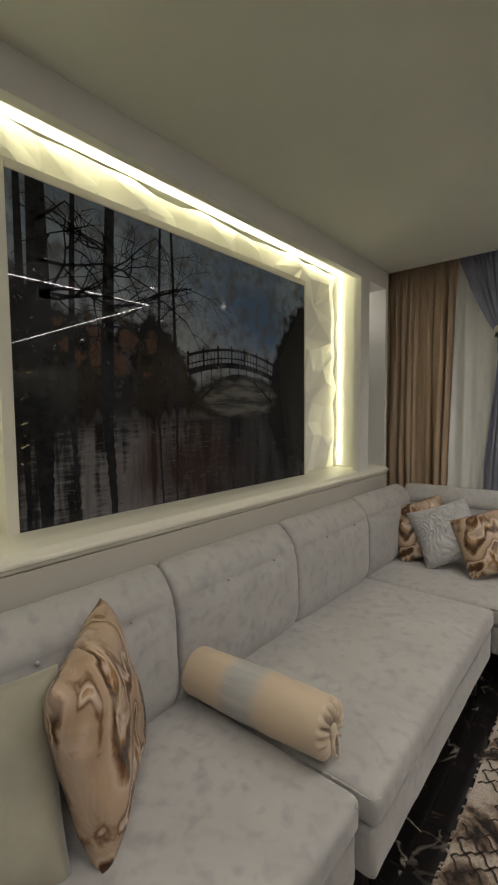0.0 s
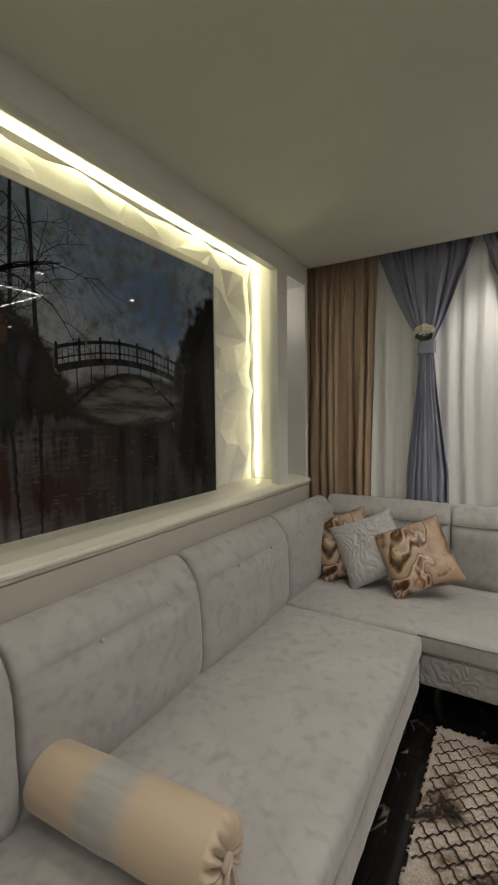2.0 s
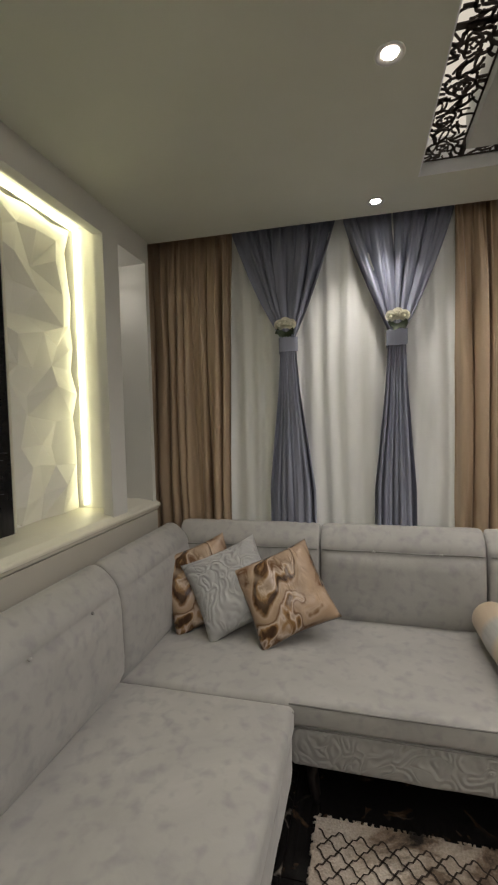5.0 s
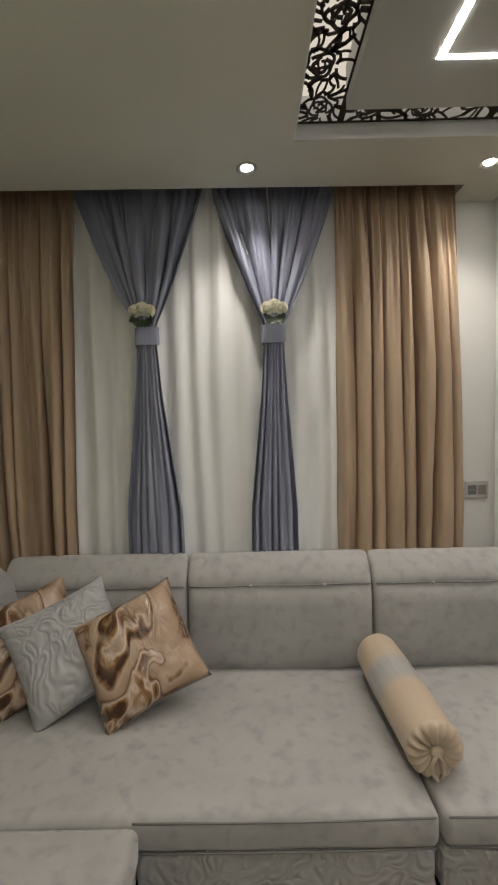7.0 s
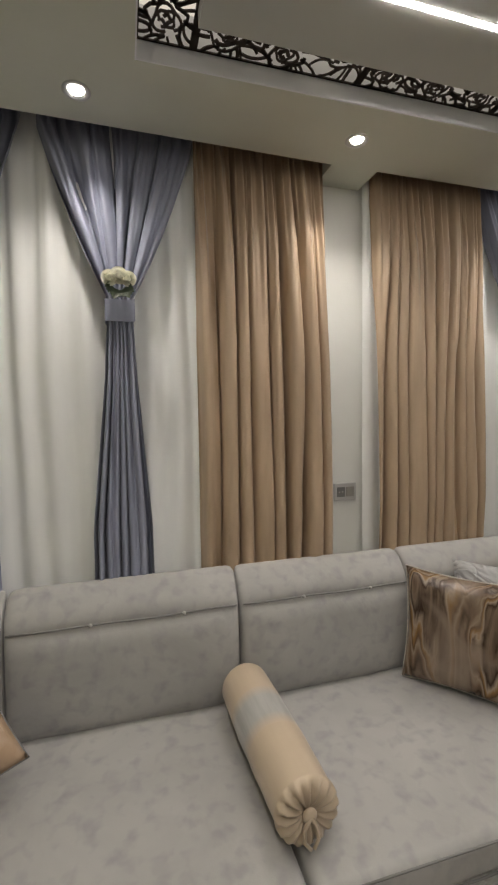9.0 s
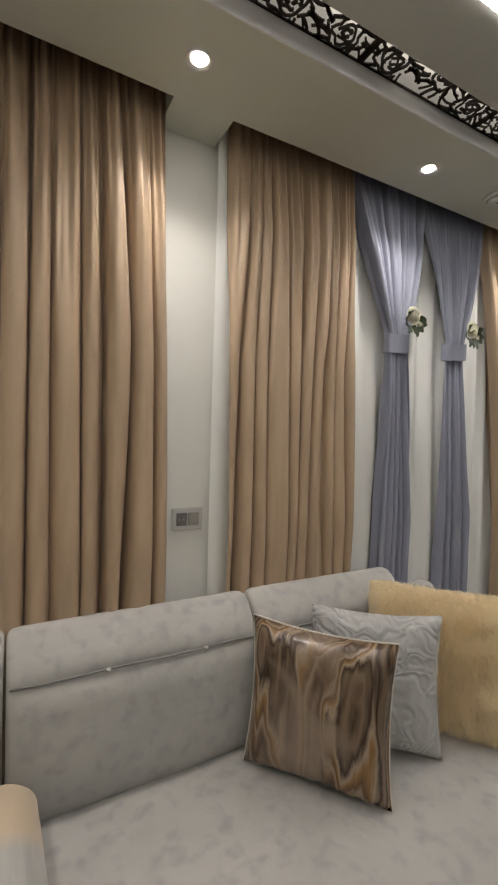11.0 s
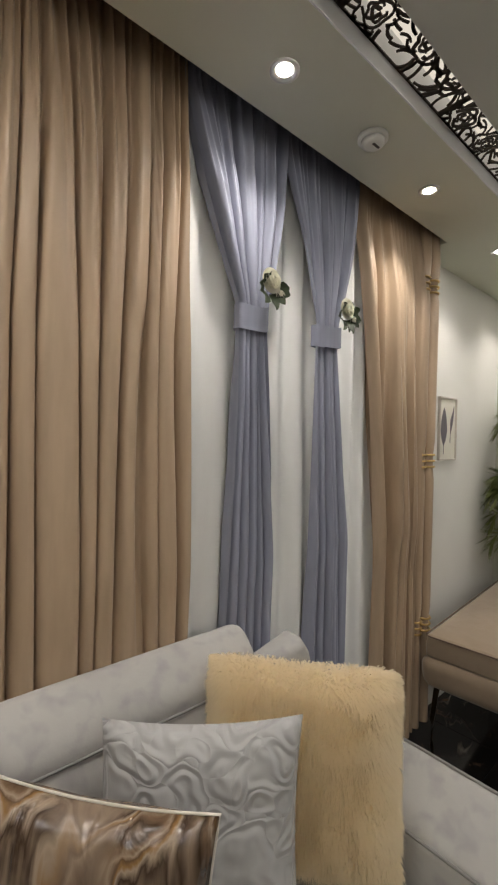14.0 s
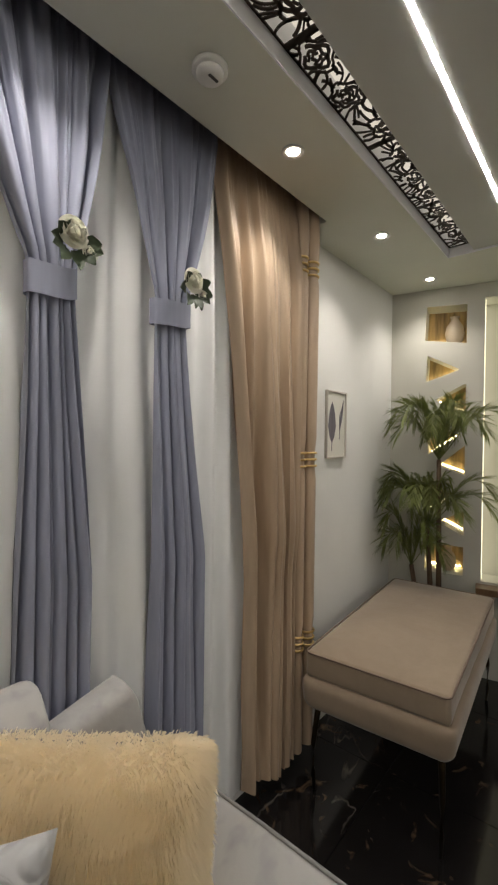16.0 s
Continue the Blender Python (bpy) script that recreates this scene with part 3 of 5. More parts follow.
for i in range(6):
    L = (HY1 - HY0) / 6
    bm = fretwork(L, W, 40 + i)
    bmesh.ops.transform(bm, matrix=Matrix.Translation((HX0 + W, HY0 + i * L, 2.758)) @ Matrix.Rotation(radians(90), 4, "Z"), verts=bm.verts)
    part("panel", bm, M_FRET, t, smooth=False)

# ---- west recess: relief panels, LED, picture ----
def relief(w, h, row, col):
    """White faceted wall panel of tilted triangles, facing +x; its points follow one shared net."""
    bm = bmesh.new()
    ny, nz = 3, 4
    g = []
    for j in range(nz + 1):
        line = []
        for i in range(ny + 1):
            I, J = col * ny + i, row * nz + j
            rnd = random.Random(I * 131 + J * 17)
            yy, zz = w * i / ny, h * j / nz
            outer = I in (0, 7 * ny) or J in (0, 3 * nz)
            if not outer:
                yy, zz = yy + rnd.uniform(-.045, .045), zz + rnd.uniform(-.04, .04)
            elif I == 7 * ny:
                yy += rnd.uniform(-.028, .022)
            elif J == 3 * nz:
                zz += rnd.uniform(-.028, .018)
            line.append(bm.verts.new((rnd.choice((.0, .012, .050, .078)) if not outer else rnd.uniform(.004, .035), yy, zz)))
        g.append(line)
    for j in range(nz):
        for i in range(ny):
            a, b, c, d = g[j][i], g[j][i + 1], g[j + 1][i + 1], g[j + 1][i]
            if random.Random(col * 71 + i * 7 + row * 31 + j).random() < .5:
                bm.faces.new((a, b, c)); bm.faces.new((a, c, d))
            else:
                bm.faces.new((a, b, d)); bm.faces.new((b, c, d))
    return bm


t = thing("relief_panelling", (XW, 3.85, 1.15), "white faceted relief panels lining the lit recess", "wall panel", "", "structure")
for i in range(7):
    for j in range(3):
        w, h = 2.990 / 7, 1.497 / 3
        bm = relief(w, h, j, i)
        bmesh.ops.translate(bm, verts=bm.verts, vec=(-1.435, 2.425 + i * w, 1.151 + j * h))
        part("panel", bm, M_RELIEF, t, smooth=False)
t = thing("cove_light", (-1.33, 3.85, 2.52), "warm white LED strip round the picture recess, lit", "light strip")
part("strip", box(bmesh.new(), -1.385, -1.369, 2.46, 5.415, 2.640, 2.656), M_COVE, t, smooth=False)
part("strip", box(bmesh.new(), -1.385, -1.369, 5.418, 5.434, 1.17, 2.656), M_COVE, t, smooth=False)
part("strip", box(bmesh.new(), -1.385, -1.369, 2.43, 2.456, 1.17, 2.655), M_COVE, t, smooth=False)
t = thing("niche_spot", (-1.28, 5.60, 2.56), "small downlight in the top of the display niche", "downlight")
part("lens", lathe(bmesh.new(), [(0.016, -0.002), (0.016, -0.007), (0.008, -0.009)], Matrix.Translation((-1.28, 5.60, 2.56)), 16), M_BULB, t)
lamp("niche_beam", "SPOT", 1.3, WARM, pose(-1.28, 5.60, 2.545), 0.012, 110)

AY0, AY1, AZ0, AZ1, AX = 2.985, 4.875, 1.15, 2.44, -1.345


def print_material():
    m = mat("forest_lake_print", (0.03, 0.03, 0.03), 0.25)
    b = bsdf(m)
    b.inputs["Coat Weight"].default_value, b.inputs["Coat Roughness"].default_value = 0.42, 0.012
    b.inputs["Specular IOR Level"].default_value = 0.1
    c = nd(m, "ShaderNodeTexCoord")
    sp = nd(m, "ShaderNodeSeparateXYZ")
    ln(m, c.outputs["Generated"], sp.inputs["Vector"])
    U, V = sp.outputs["Y"], sp.outputs["Z"]

    def calc(op, x, y):
        k = nd(m, "ShaderNodeMath", operation=op)
        for q, s in enumerate((x, y)):
            if isinstance(s, (int, float)):
                k.inputs[q].default_value = s
            else:
                ln(m, s, k.inputs[q])
        return k.outputs["Value"]

    def curve(stops):
        return ramp(m, U, [(p, (h, h, h)) for p, h in stops]).outputs["Color"]

    def grain(scale, stretch=(1, 1, 1), detail=5):
        return calc("SUBTRACT", noise_tex(m, coords(m, stretch), scale, detail, 0.62).outputs["Fac"], 0.5)

    def soft(x, width):
        return ramp(m, calc("ADD", calc("MULTIPLY", x, 0.5 / width), 0.5), [(0, (0, 0, 0)), (1, (1, 1, 1))]).outputs["Color"]

    def blend(fac, x, y, kind="MIX"):
        k = nd(m, "ShaderNodeMix", data_type="RGBA", blend_type=kind)
        for s, name in ((fac, "Factor"), (x, "A"), (y, "B")):
            if isinstance(s, tuple):
                k.inputs[name].default_value = (*s, 1)
            elif isinstance(s, float):
                k.inputs[name].default_value = s
            else:
                ln(m, s, k.inputs[name])
        return k.outputs["Result"]

    def near(u, v, ru, rv):
        return calc("SQRT", calc("ADD", calc("POWER", calc("MULTIPLY", calc("SUBTRACT", U, u), 1 / ru), 2.0), calc("POWER", calc("MULTIPLY", calc("SUBTRACT", V, v), 1 / rv), 2.0)), 0)
    leafy, cloud = grain(11, (1, 1, 1), 8), grain(3.2, (1, 1, 1), 6)
    # grey sky, a blue clearing, drifting haze
    sky = ramp(m, calc("ADD", V, calc("MULTIPLY", cloud, 1.0)), [(0.3, (0.17, 0.18, 0.18)), (0.6, (0.28, 0.315, 0.345)), (0.85, (0.25, 0.31, 0.38)), (1.0, (0.15, 0.19, 0.27))]).outputs["Color"]
    sky = blend(soft(calc("ADD", calc("SUBTRACT", 0.75, near(0.74, 0.78, 0.26, 0.28)), calc("MULTIPLY", cloud, 1.6)), 0.5), sky, (0.095, 0.155, 0.265))
    sky = blend(soft(calc("SUBTRACT", leafy, 0.06), 0.10), sky, (0.105, 0.115, 0.125))
    # lake with long dark reflections and russet tints
    streak = grain(10, (1, 1, 0.12), 4)
    lake = blend(soft(streak, 0.12), (0.008, 0.0075, 0.008), (0.040, 0.038, 0.040))
    gleam = calc("ADD", calc("SUBTRACT", 0.75, near(0.27, 0.10, 0.24, 0.24)), calc("MULTIPLY", streak, 4.5))
    lake = blend(soft(calc("ADD", gleam, calc("MULTIPLY", grain(26, (1, 0.3, 2.2), 3), 1.6)), 0.35), lake, (0.165, 0.162, 0.17))
    lake = blend(soft(calc("ADD", calc("SUBTRACT", 0.6, near(0.42, 0.12, 0.26, 0.20)), calc("MULTIPLY", streak, 3.0)), 0.5), lake, (0.032, 0.017, 0.015))
    col = blend(soft(calc("SUBTRACT", 0.325, calc("ADD", V, calc("MULTIPLY", leafy, 0.04))), 0.02), sky, lake)
    # wooded banks: top and water line along the picture
    top = curve([(0.0, 0.74), (0.10, 0.66), (0.22, 0.65), (0.33, 0.70), (0.40, 0.62), (0.45, 0.50), (0.49, 0.33), (0.78, 0.33), (0.82, 0.60), (0.88, 0.78), (1.0, 0.92)])
    foot = curve([(0.0, 0.26), (0.20, 0.31), (0.48, 0.32), (0.78, 0.31), (0.84, 0.15), (1.0, 0.08)])
    bank = calc("MULTIPLY", soft(calc("ADD", calc("SUBTRACT", top, V), calc("MULTIPLY", leafy, 0.28)), 0.03), soft(calc("ADD", calc("SUBTRACT", V, foot), calc("MULTIPLY", streak, 0.22)), 0.035))
    wood = blend(soft(leafy, 0.16), (0.006, 0.006, 0.006), (0.020, 0.018, 0.016))
    wood = blend(soft(calc("ADD", calc("SUBTRACT", 0.55, near(0.21, 0.55, 0.13, 0.10)), calc("MULTIPLY", leafy, 6.0)), 0.25), wood, (0.072, 0.040, 0.024))
    col = blend(bank, col, wood)
    # the round opening under the bridge
    d = calc("ADD", near(0.655, 0.40, 0.165, 0.085), calc("MULTIPLY", grain(9, (1, 0.5, 1.6), 4), 0.7))
    col = blend(soft(calc("SUBTRACT", 1.22, d), 0.10), col, (0.016, 0.015, 0.014))
    arch = blend(soft(grain(14, (1, 0.25, 1.5), 4), 0.08), (0.026, 0.026, 0.024), (0.115, 0.112, 0.10))
    col = blend(soft(calc("SUBTRACT", 0.98, d), 0.10), col, arch)
    ln(m, col, b.inputs["Base Color"])
    return m


def ink(name, color):
    m = mat(name, color, 0.25, 0.0, Coat_Weight=0.42, Coat_Roughness=0.012, Specular_IOR_Level=0.1)
    n = noise_tex(m, coords(m), 30, 5)
    ln(m, ramp(m, n.outputs["Fac"], [(0.3, [c * .5 for c in color]), (0.7, [c * 1.4 for c in color])]).outputs["Color"], bsdf(m).inputs["Base Color"])
    return m


def stroke(bm, pts, w0, w1, x):
    n = len(pts)
    prev = None
    for i, (y, z) in enumerate(pts):
        a, b = Vector(pts[max(0, i - 1)]), Vector(pts[min(n - 1, i + 1)])
        d = (b - a).normalized()
        w = (w0 + (w1 - w0) * i / (n - 1)) / 2
        o = Vector((-d.y, d.x)) * w
        cl = lambda q: (x, max(AY0, min(AY1, q.x)), max(AZ0, min(AZ1, q.y)))
        p = Vector((y, z))
        cur = (bm.verts.new(cl(p + o)), bm.verts.new(cl(p - o)))
        if prev:
            bm.faces.new((prev[0], cur[0], cur[1], prev[1]))
        prev = cur


def branch(bm, rnd, p, ang, length, w, depth, x):
    pts = [p]
    a = ang
    for i in range(6):
        a += rnd.uniform(-.42, .42)
        q = pts[-1]
        nxt = (q[0] + math.cos(a) * length / 6, q[1] + math.sin(a) * length / 6)
        if not (AY0 + .012 < nxt[0] < AY1 - .012 and AZ0 + .012 < nxt[1] < AZ1 - .012):
            break
        pts.append(nxt)
    if len(pts) < 3:
        return
    stroke(bm, pts, w, w * .35, x)
    if depth:
        for k in range(4):
            i = rnd.randint(1, len(pts) - 1)
            branch(bm, rnd, pts[i], a + rnd.choice((-1, 1)) * rnd.uniform(.4, 1.0), length * rnd.uniform(.4, .65), w * .5, depth - 1, x)


def picture():
    rnd = random.Random(5)
    t = thing("forest_picture", (AX, (AY0 + AY1) / 2, AZ0), "large glossy dark print of a wooded lake with a bridge", "picture")
    part("frame", box(box(box(box(bmesh.new(), -1.44, AX + .006, AY0 - .045, AY0, AZ0 - .003, AZ1 + .035, .003), -1.44, AX + .006, AY1, AY1 + .012, AZ0 - .003, AZ1 + .035, .003), -1.44, AX + .006, AY0, AY1, AZ1, AZ1 + .035, .003), -1.44, AX + .004, AY0, AY1, AZ0 - .003, AZ0, 0), M_TRIM, t, "white frame", smooth=False)
    part("print", box(bmesh.new(), -1.43, AX, AY0, AY1, AZ0, AZ1), print_material(), t, smooth=False)
    dark, pale = ink("black_ink", (0.013, 0.014, 0.017)), ink("silver_ink", (0.075, 0.075, 0.08))
    W, H = AY1 - AY0, AZ1 - AZ0
    P = lambda u, v: (AY0 + u * W, AZ0 + v * H)
    bm = bmesh.new()
    for i in range(90):
        u, v = rnd.uniform(.03, .98), rnd.uniform(.02, .28)
        l = rnd.uniform(.008, .03)
        stroke(bm, [P(u, v), P(u + l / 2, v + .002), P(u + l, v)], .002, .004, AX + .0008)
    tagged(part("gleam_drawing", bm, pale, t, smooth=False), kind="stuff")
    bm = bmesh.new()
    for u, w, lean in ((.055, .085, 0), (.02, .03, .0), (.115, .025, .01), (.198, .055, .012), (.34, .016, .01), (.40, .018, -.006)):
        stroke(bm, [P(u, .33), P(u + lean * .5, .6), P(u + lean, .8), P(u + lean * 1.6, 1.0)], w * 1.2, w * .8, AX + .0016)
        pts = [P(u + lean * k / 24 + .0010 * math.sin(k * 2.1 + u * 40) + rnd.uniform(-.0015, .0015), .33 - .33 * k / 24) for k in range(25)]
        stroke(bm, pts, w * .95, w * .55, AX + .0016)
        for k in range(0 if u > .3 else 7 if w > .05 else 3):
            side = 0 if rnd.random() < .68 else math.pi
            up = rnd.uniform(-.12, .75)
            branch(bm, rnd, P(u + lean, rnd.uniform(.62, .92)), side + (up if side == 0 else -up), rnd.uniform(.35, .80), w * .17, 2, AX + .0016)
    # arched bridge with railings
    deck = lambda s: .455 + .085 * math.sin(math.pi * (.16 + .72 * s))
    for off, w in ((0, .030), (.03, .007), (.066, .015)):
        stroke(bm, [P(.44 + .40 * k / 16, deck(k / 16) + off) for k in range(17)], w, w, AX + .002)
    stroke(bm, [P(.47 + .34 * k / 16, .375 + .125 * math.sin(math.pi * k / 16)) for k in range(17)], .014, .014, AX + .002)
    for k in range(9):
        q = (k + .5) / 9
        stroke(bm, [P(.47 + .34 * q, .375 + .125 * math.sin(math.pi * q)), P(.47 + .34 * q, deck((.47 + .34 * q - .44) / .40) - .004), P(.47 + .34 * q, deck((.47 + .34 * q - .44) / .40))], .006, .006, AX + .002)
    for k in range(29):
        u, z0, w = .44 + .40 * k / 28, deck(k / 28), .004 if k % 4 else .013
        stroke(bm, [P(u, z0), P(u, z0 + .035), P(u, z0 + (.066 if k % 4 else .082))], w, w, AX + .002)
    tagged(part("woodland_drawing", bm, dark, t, smooth=False), kind="stuff")


picture()


# ---- curtains ----
def lerp(tab, z):
    """Piecewise smooth value of a table of (z, v), z falling."""
    for (za, va), (zb, vb) in zip(tab, tab[1:]):
        if z >= zb:
            s = max(0, min(1, (za - z) / (za - zb)))
            return va + (vb - va) * s
    return tab[-1][1]


def drape(left, right, y, folds, amp, seed, z0=0.07, z1=2.86, nz=44, per=14, gather=1.0, drop=.9, wander=.5, soft=False):
    """A hanging cloth: rounded lobes over narrow deep valleys, uneven in width, with fine gathers at the heading."""
    bm = bmesh.new()
    nx = folds * per
    grid = []
    for j in range(nz + 1):
        z = z1 + (z0 - z1) * j / nz
        l, r, yy, a = lerp(left, z), lerp(right, z), lerp(y, z), lerp(amp, z)
        low = min(1, max(0, (2.80 - z) / drop))
        row = []
        for i in range(nx + 1):
            u = i / nx
            ph = u * folds + low * wander * (1.1 * noise.noise((u * 3.1, z * .40, seed * 3.7)) + .35 * noise.noise((u * 8, z * .8, seed * 1.9))) + .9 * noise.noise((u * 4, 4.2, seed)) + .3 * noise.noise((u * 11, 9.1, seed))
            k = ph - math.floor(ph)
            cell = math.floor(ph)
            w0, w1 = [max(.35, .95 + 1.3 * noise.noise((c * 1.73 + .4, z * .22, seed * 2.3))) for c in (cell, cell + 1)]
            big = w0 + (w1 - w0) * k
            s = math.cos(2 * math.pi * k) if soft else 1 - 2 * abs(math.sin(math.pi * k)) ** .85
            fine = gather * (1 - low) * math.sin(2 * math.pi * (ph * 2.6 + .6 * noise.noise((u * 20, 1, seed)))) * .013
            wob = .25 * noise.noise((u * 14, z * 1.2, seed * 5.1))
            depth = a * big * (s + wob)
            # lobes swell over the valleys between them
            swell = 0 if soft else -math.sin(2 * math.pi * k) * .145 * low * min(1, big) * (r - l) / folds * min(1, 8 * u, 8 * (1 - u))
            row.append(bm.verts.new((l + (r - l) * u + swell, yy + depth + fine, z)))
        grid.append(row)
    for j in range(nz):
        for i in range(nx):
            bm.faces.new((grid[j][i], grid[j][i + 1], grid[j + 1][i + 1], grid[j + 1][i]))
    return bm


def full_curtain(x0, x1, b0, b1, seed, label, group, folds=8, hem=.07, wander=.5, full=.85):
    t = thing("curtain", ((x0 + x1) / 2, 5.95, 0.07), label, "curtain", group)
    tl, tr = [(2.86, x0), (2.6, x0), (1.0, b0), (0.0, b0)], [(2.86, x1), (2.6, x1), (1.0, b1), (0.0, b1)]
    part("drape", drape(tl, tr, [(2.86, 5.972), (2.72, 5.968), (2.4, 5.945), (1.2, 5.94), (1.0, 5.948), (0, 5.948)], folds, [(z, a * full) for z, a in ((2.86, .010), (2.66, .026), (2.3, .050), (1.2, .058), (1.0, .050), (0, .050))], seed, z0=hem, nz=56, per=18, gather=1.5, wander=wander), M_BEIGE, t)
    part("heading", drape(tl, tr, [(2.86, 5.955), (2.7, 5.955)], folds * 3, [(2.86, .006), (2.7, .006)], seed + 1, 2.79, 2.86, 3, 6, 0), M_BEIGE, t)
    return t


def rose(t, c, seed, slant=False):
    """Cream blooms over a fan of dark leaves; a slanting posy holds one large bloom and one bud."""
    rnd = random.Random(seed)
    for k in range(11):
        bm = bmesh.new()
        a = k * 2 * math.pi / 11 + rnd.uniform(-.3, .3)
        if not slant:
            a = -math.pi * (.02 + .96 * k / 10)
        o = Vector(c) + Vector((.022 * math.cos(a), -.020, .014 * math.sin(a) - .012))
        d = Vector((math.cos(a), -.45, math.sin(a) * .8)).normalized()
        s = d.cross(Vector((0, 1, 0))).normalized()
        L, w = (rnd.uniform(.045, .066), rnd.uniform(.014, .021)) if slant else (rnd.uniform(.030, .045), rnd.uniform(.011, .016))
        rows = []
        for q, wide in ((0, .25), (.3, .85), (.6, 1.0), (.85, .5), (1, .06)):
            mid = o + d * L * q + Vector((0, -.012 * math.sin(q * 2.6), -.010 * q * q))
            rows.append([bm.verts.new(mid + s * w * wide * e + Vector((0, -.005 * abs(e), 0))) for e in (-1, 0, 1)])
        for ra, rb in zip(rows, rows[1:]):
            for e in range(2):
                bm.faces.new((ra[e], ra[e + 1], rb[e + 1], rb[e]))
        part("leaf", bm, M_SEPAL, t)
    blooms = ((-.004, .014, .040), (.046, -.022, .022)) if slant else ((-.034, .012, .029), (.034, .012, .028), (.0, .022, .031))
    for bx, bz, r in blooms:
        bm = bmesh.new()
        b = Vector(c) + Vector((bx, -.03, bz))
        for rad, tilt, n in ((.22, 1.4, 4), (.5, 1.1, 5), (.78, .75, 6), (1.0, .35, 7)):
            for k in range(n):
                a = 2 * math.pi * k / n + rad * 2.5 + rnd.uniform(-.12, .12)
                side = Vector((math.cos(a), 0, math.sin(a)))
                tang = Vector((-math.sin(a), 0, math.cos(a)))
                rows = []
                for h, w in ((0, .28), (.4, .62), (.75, .70), (1.0, .42)):
                    cen = b + side * r * (rad * .45 + (.42 * h + .20 * h * h) * rad) + Vector((0, -r * (.55 * tilt * h + .12), 0))
                    rows.append([bm.verts.new(cen + tang * r * w * e - side * r * .16 * e * e * (1 - .5 * h)) for e in (-1, -.5, 0, .5, 1)])
                for ra, rb in zip(rows, rows[1:]):
                    for e in range(4):
                        bm.faces.new((ra[e], ra[e + 1], rb[e + 1], rb[e]))
        bmesh.ops.create_icosphere(bm, subdivisions=2, radius=r * .55, matrix=Matrix.Translation(b + Vector((0, -r * .25, 0))))
        part("rose_bloom", bm, M_PETAL, t, "white fabric rose bloom")


def tied_curtain(x0, x1, ta, tb, ba, bb, zt, px, seed, lift=.07):
    t = thing("tied_curtain", ((ta + tb) / 2, 5.89, 0.07), "blue-grey satin curtain gathered by a band with white roses", "curtain", "blue tied curtains")
    top, tie = 2.74, zt + .03
    bow = lambda q, a, b: (top + (tie - top) * q[0], a + (b - a) * q[1])
    steps = ((0, 0), (.2, .16), (.4, .335), (.6, .53), (.75, .69), (.9, .87), (1, 1))
    left = [(2.86, x0)] + [bow(q, x0, ta) for q in steps] + [(zt - .07, ta), (zt - .3, ta * .8 + ba * .2), (1.2, ba), (0, ba - .01)]
    right = [(2.86, x1)] + [bow(q, x1, tb) for q in steps] + [(zt - .07, tb), (zt - .3, tb * .8 + bb * .2), (1.2, bb), (0, bb + .01)]
    part("drape", drape(left, right, [(2.86, 5.966), (2.7, 5.96), (zt + .3, 5.93), (zt, 5.915), (1.0, 5.945), (0, 5.95)], 5, [(2.86, .007), (2.68, .022), (2.45, .034), (zt + .08, .022), (zt - .05, .016), (zt - .3, .030), (1.2, .042), (0, .044)], seed, nz=70, per=30, gather=1.2, drop=.55, wander=.6), M_BLUE, t)
    bm = bmesh.new()
    cx, rx = (ta + tb) / 2, (tb - ta) / 2 + .007
    za, zb, N, rows = zt - .062, zt + .022, 56, 3
    ring = []
    for q in range(rows + 1):
        z = za + (zb - za) * q / rows
        belly = 1 + .006 * math.sin(2.4 * q + seed)
        for k in range(N):
            a = 2 * math.pi * k / N
            cz = .006 * math.cos(a) + .004 * math.sin(2 * a + seed)
            ring.append(bm.verts.new((cx + rx * belly * math.copysign(abs(math.cos(a)) ** .4, math.cos(a)), 5.915 + .026 * math.copysign(abs(math.sin(a)) ** .4, math.sin(a)), z + cz)))
    for q in range(rows):
        for k in range(N):
            bm.faces.new((ring[q * N + k], ring[q * N + (k + 1) % N], ring[q * N + N + (k + 1) % N], ring[q * N + N + k]))
    band = part("band", bm, M_BLUE, t, smooth=False)
    s = band.modifiers.new("cloth", "SOLIDIFY")
    s.thickness = 0.002
    b = thing("rose_posy", (cx + px, 5.87, zt + lift), "posy of white fabric roses with green leaves", "flowers", "rose posies on the tied curtains")
    rose(b, (cx + px, 5.885, zt + lift), seed, px > 0)


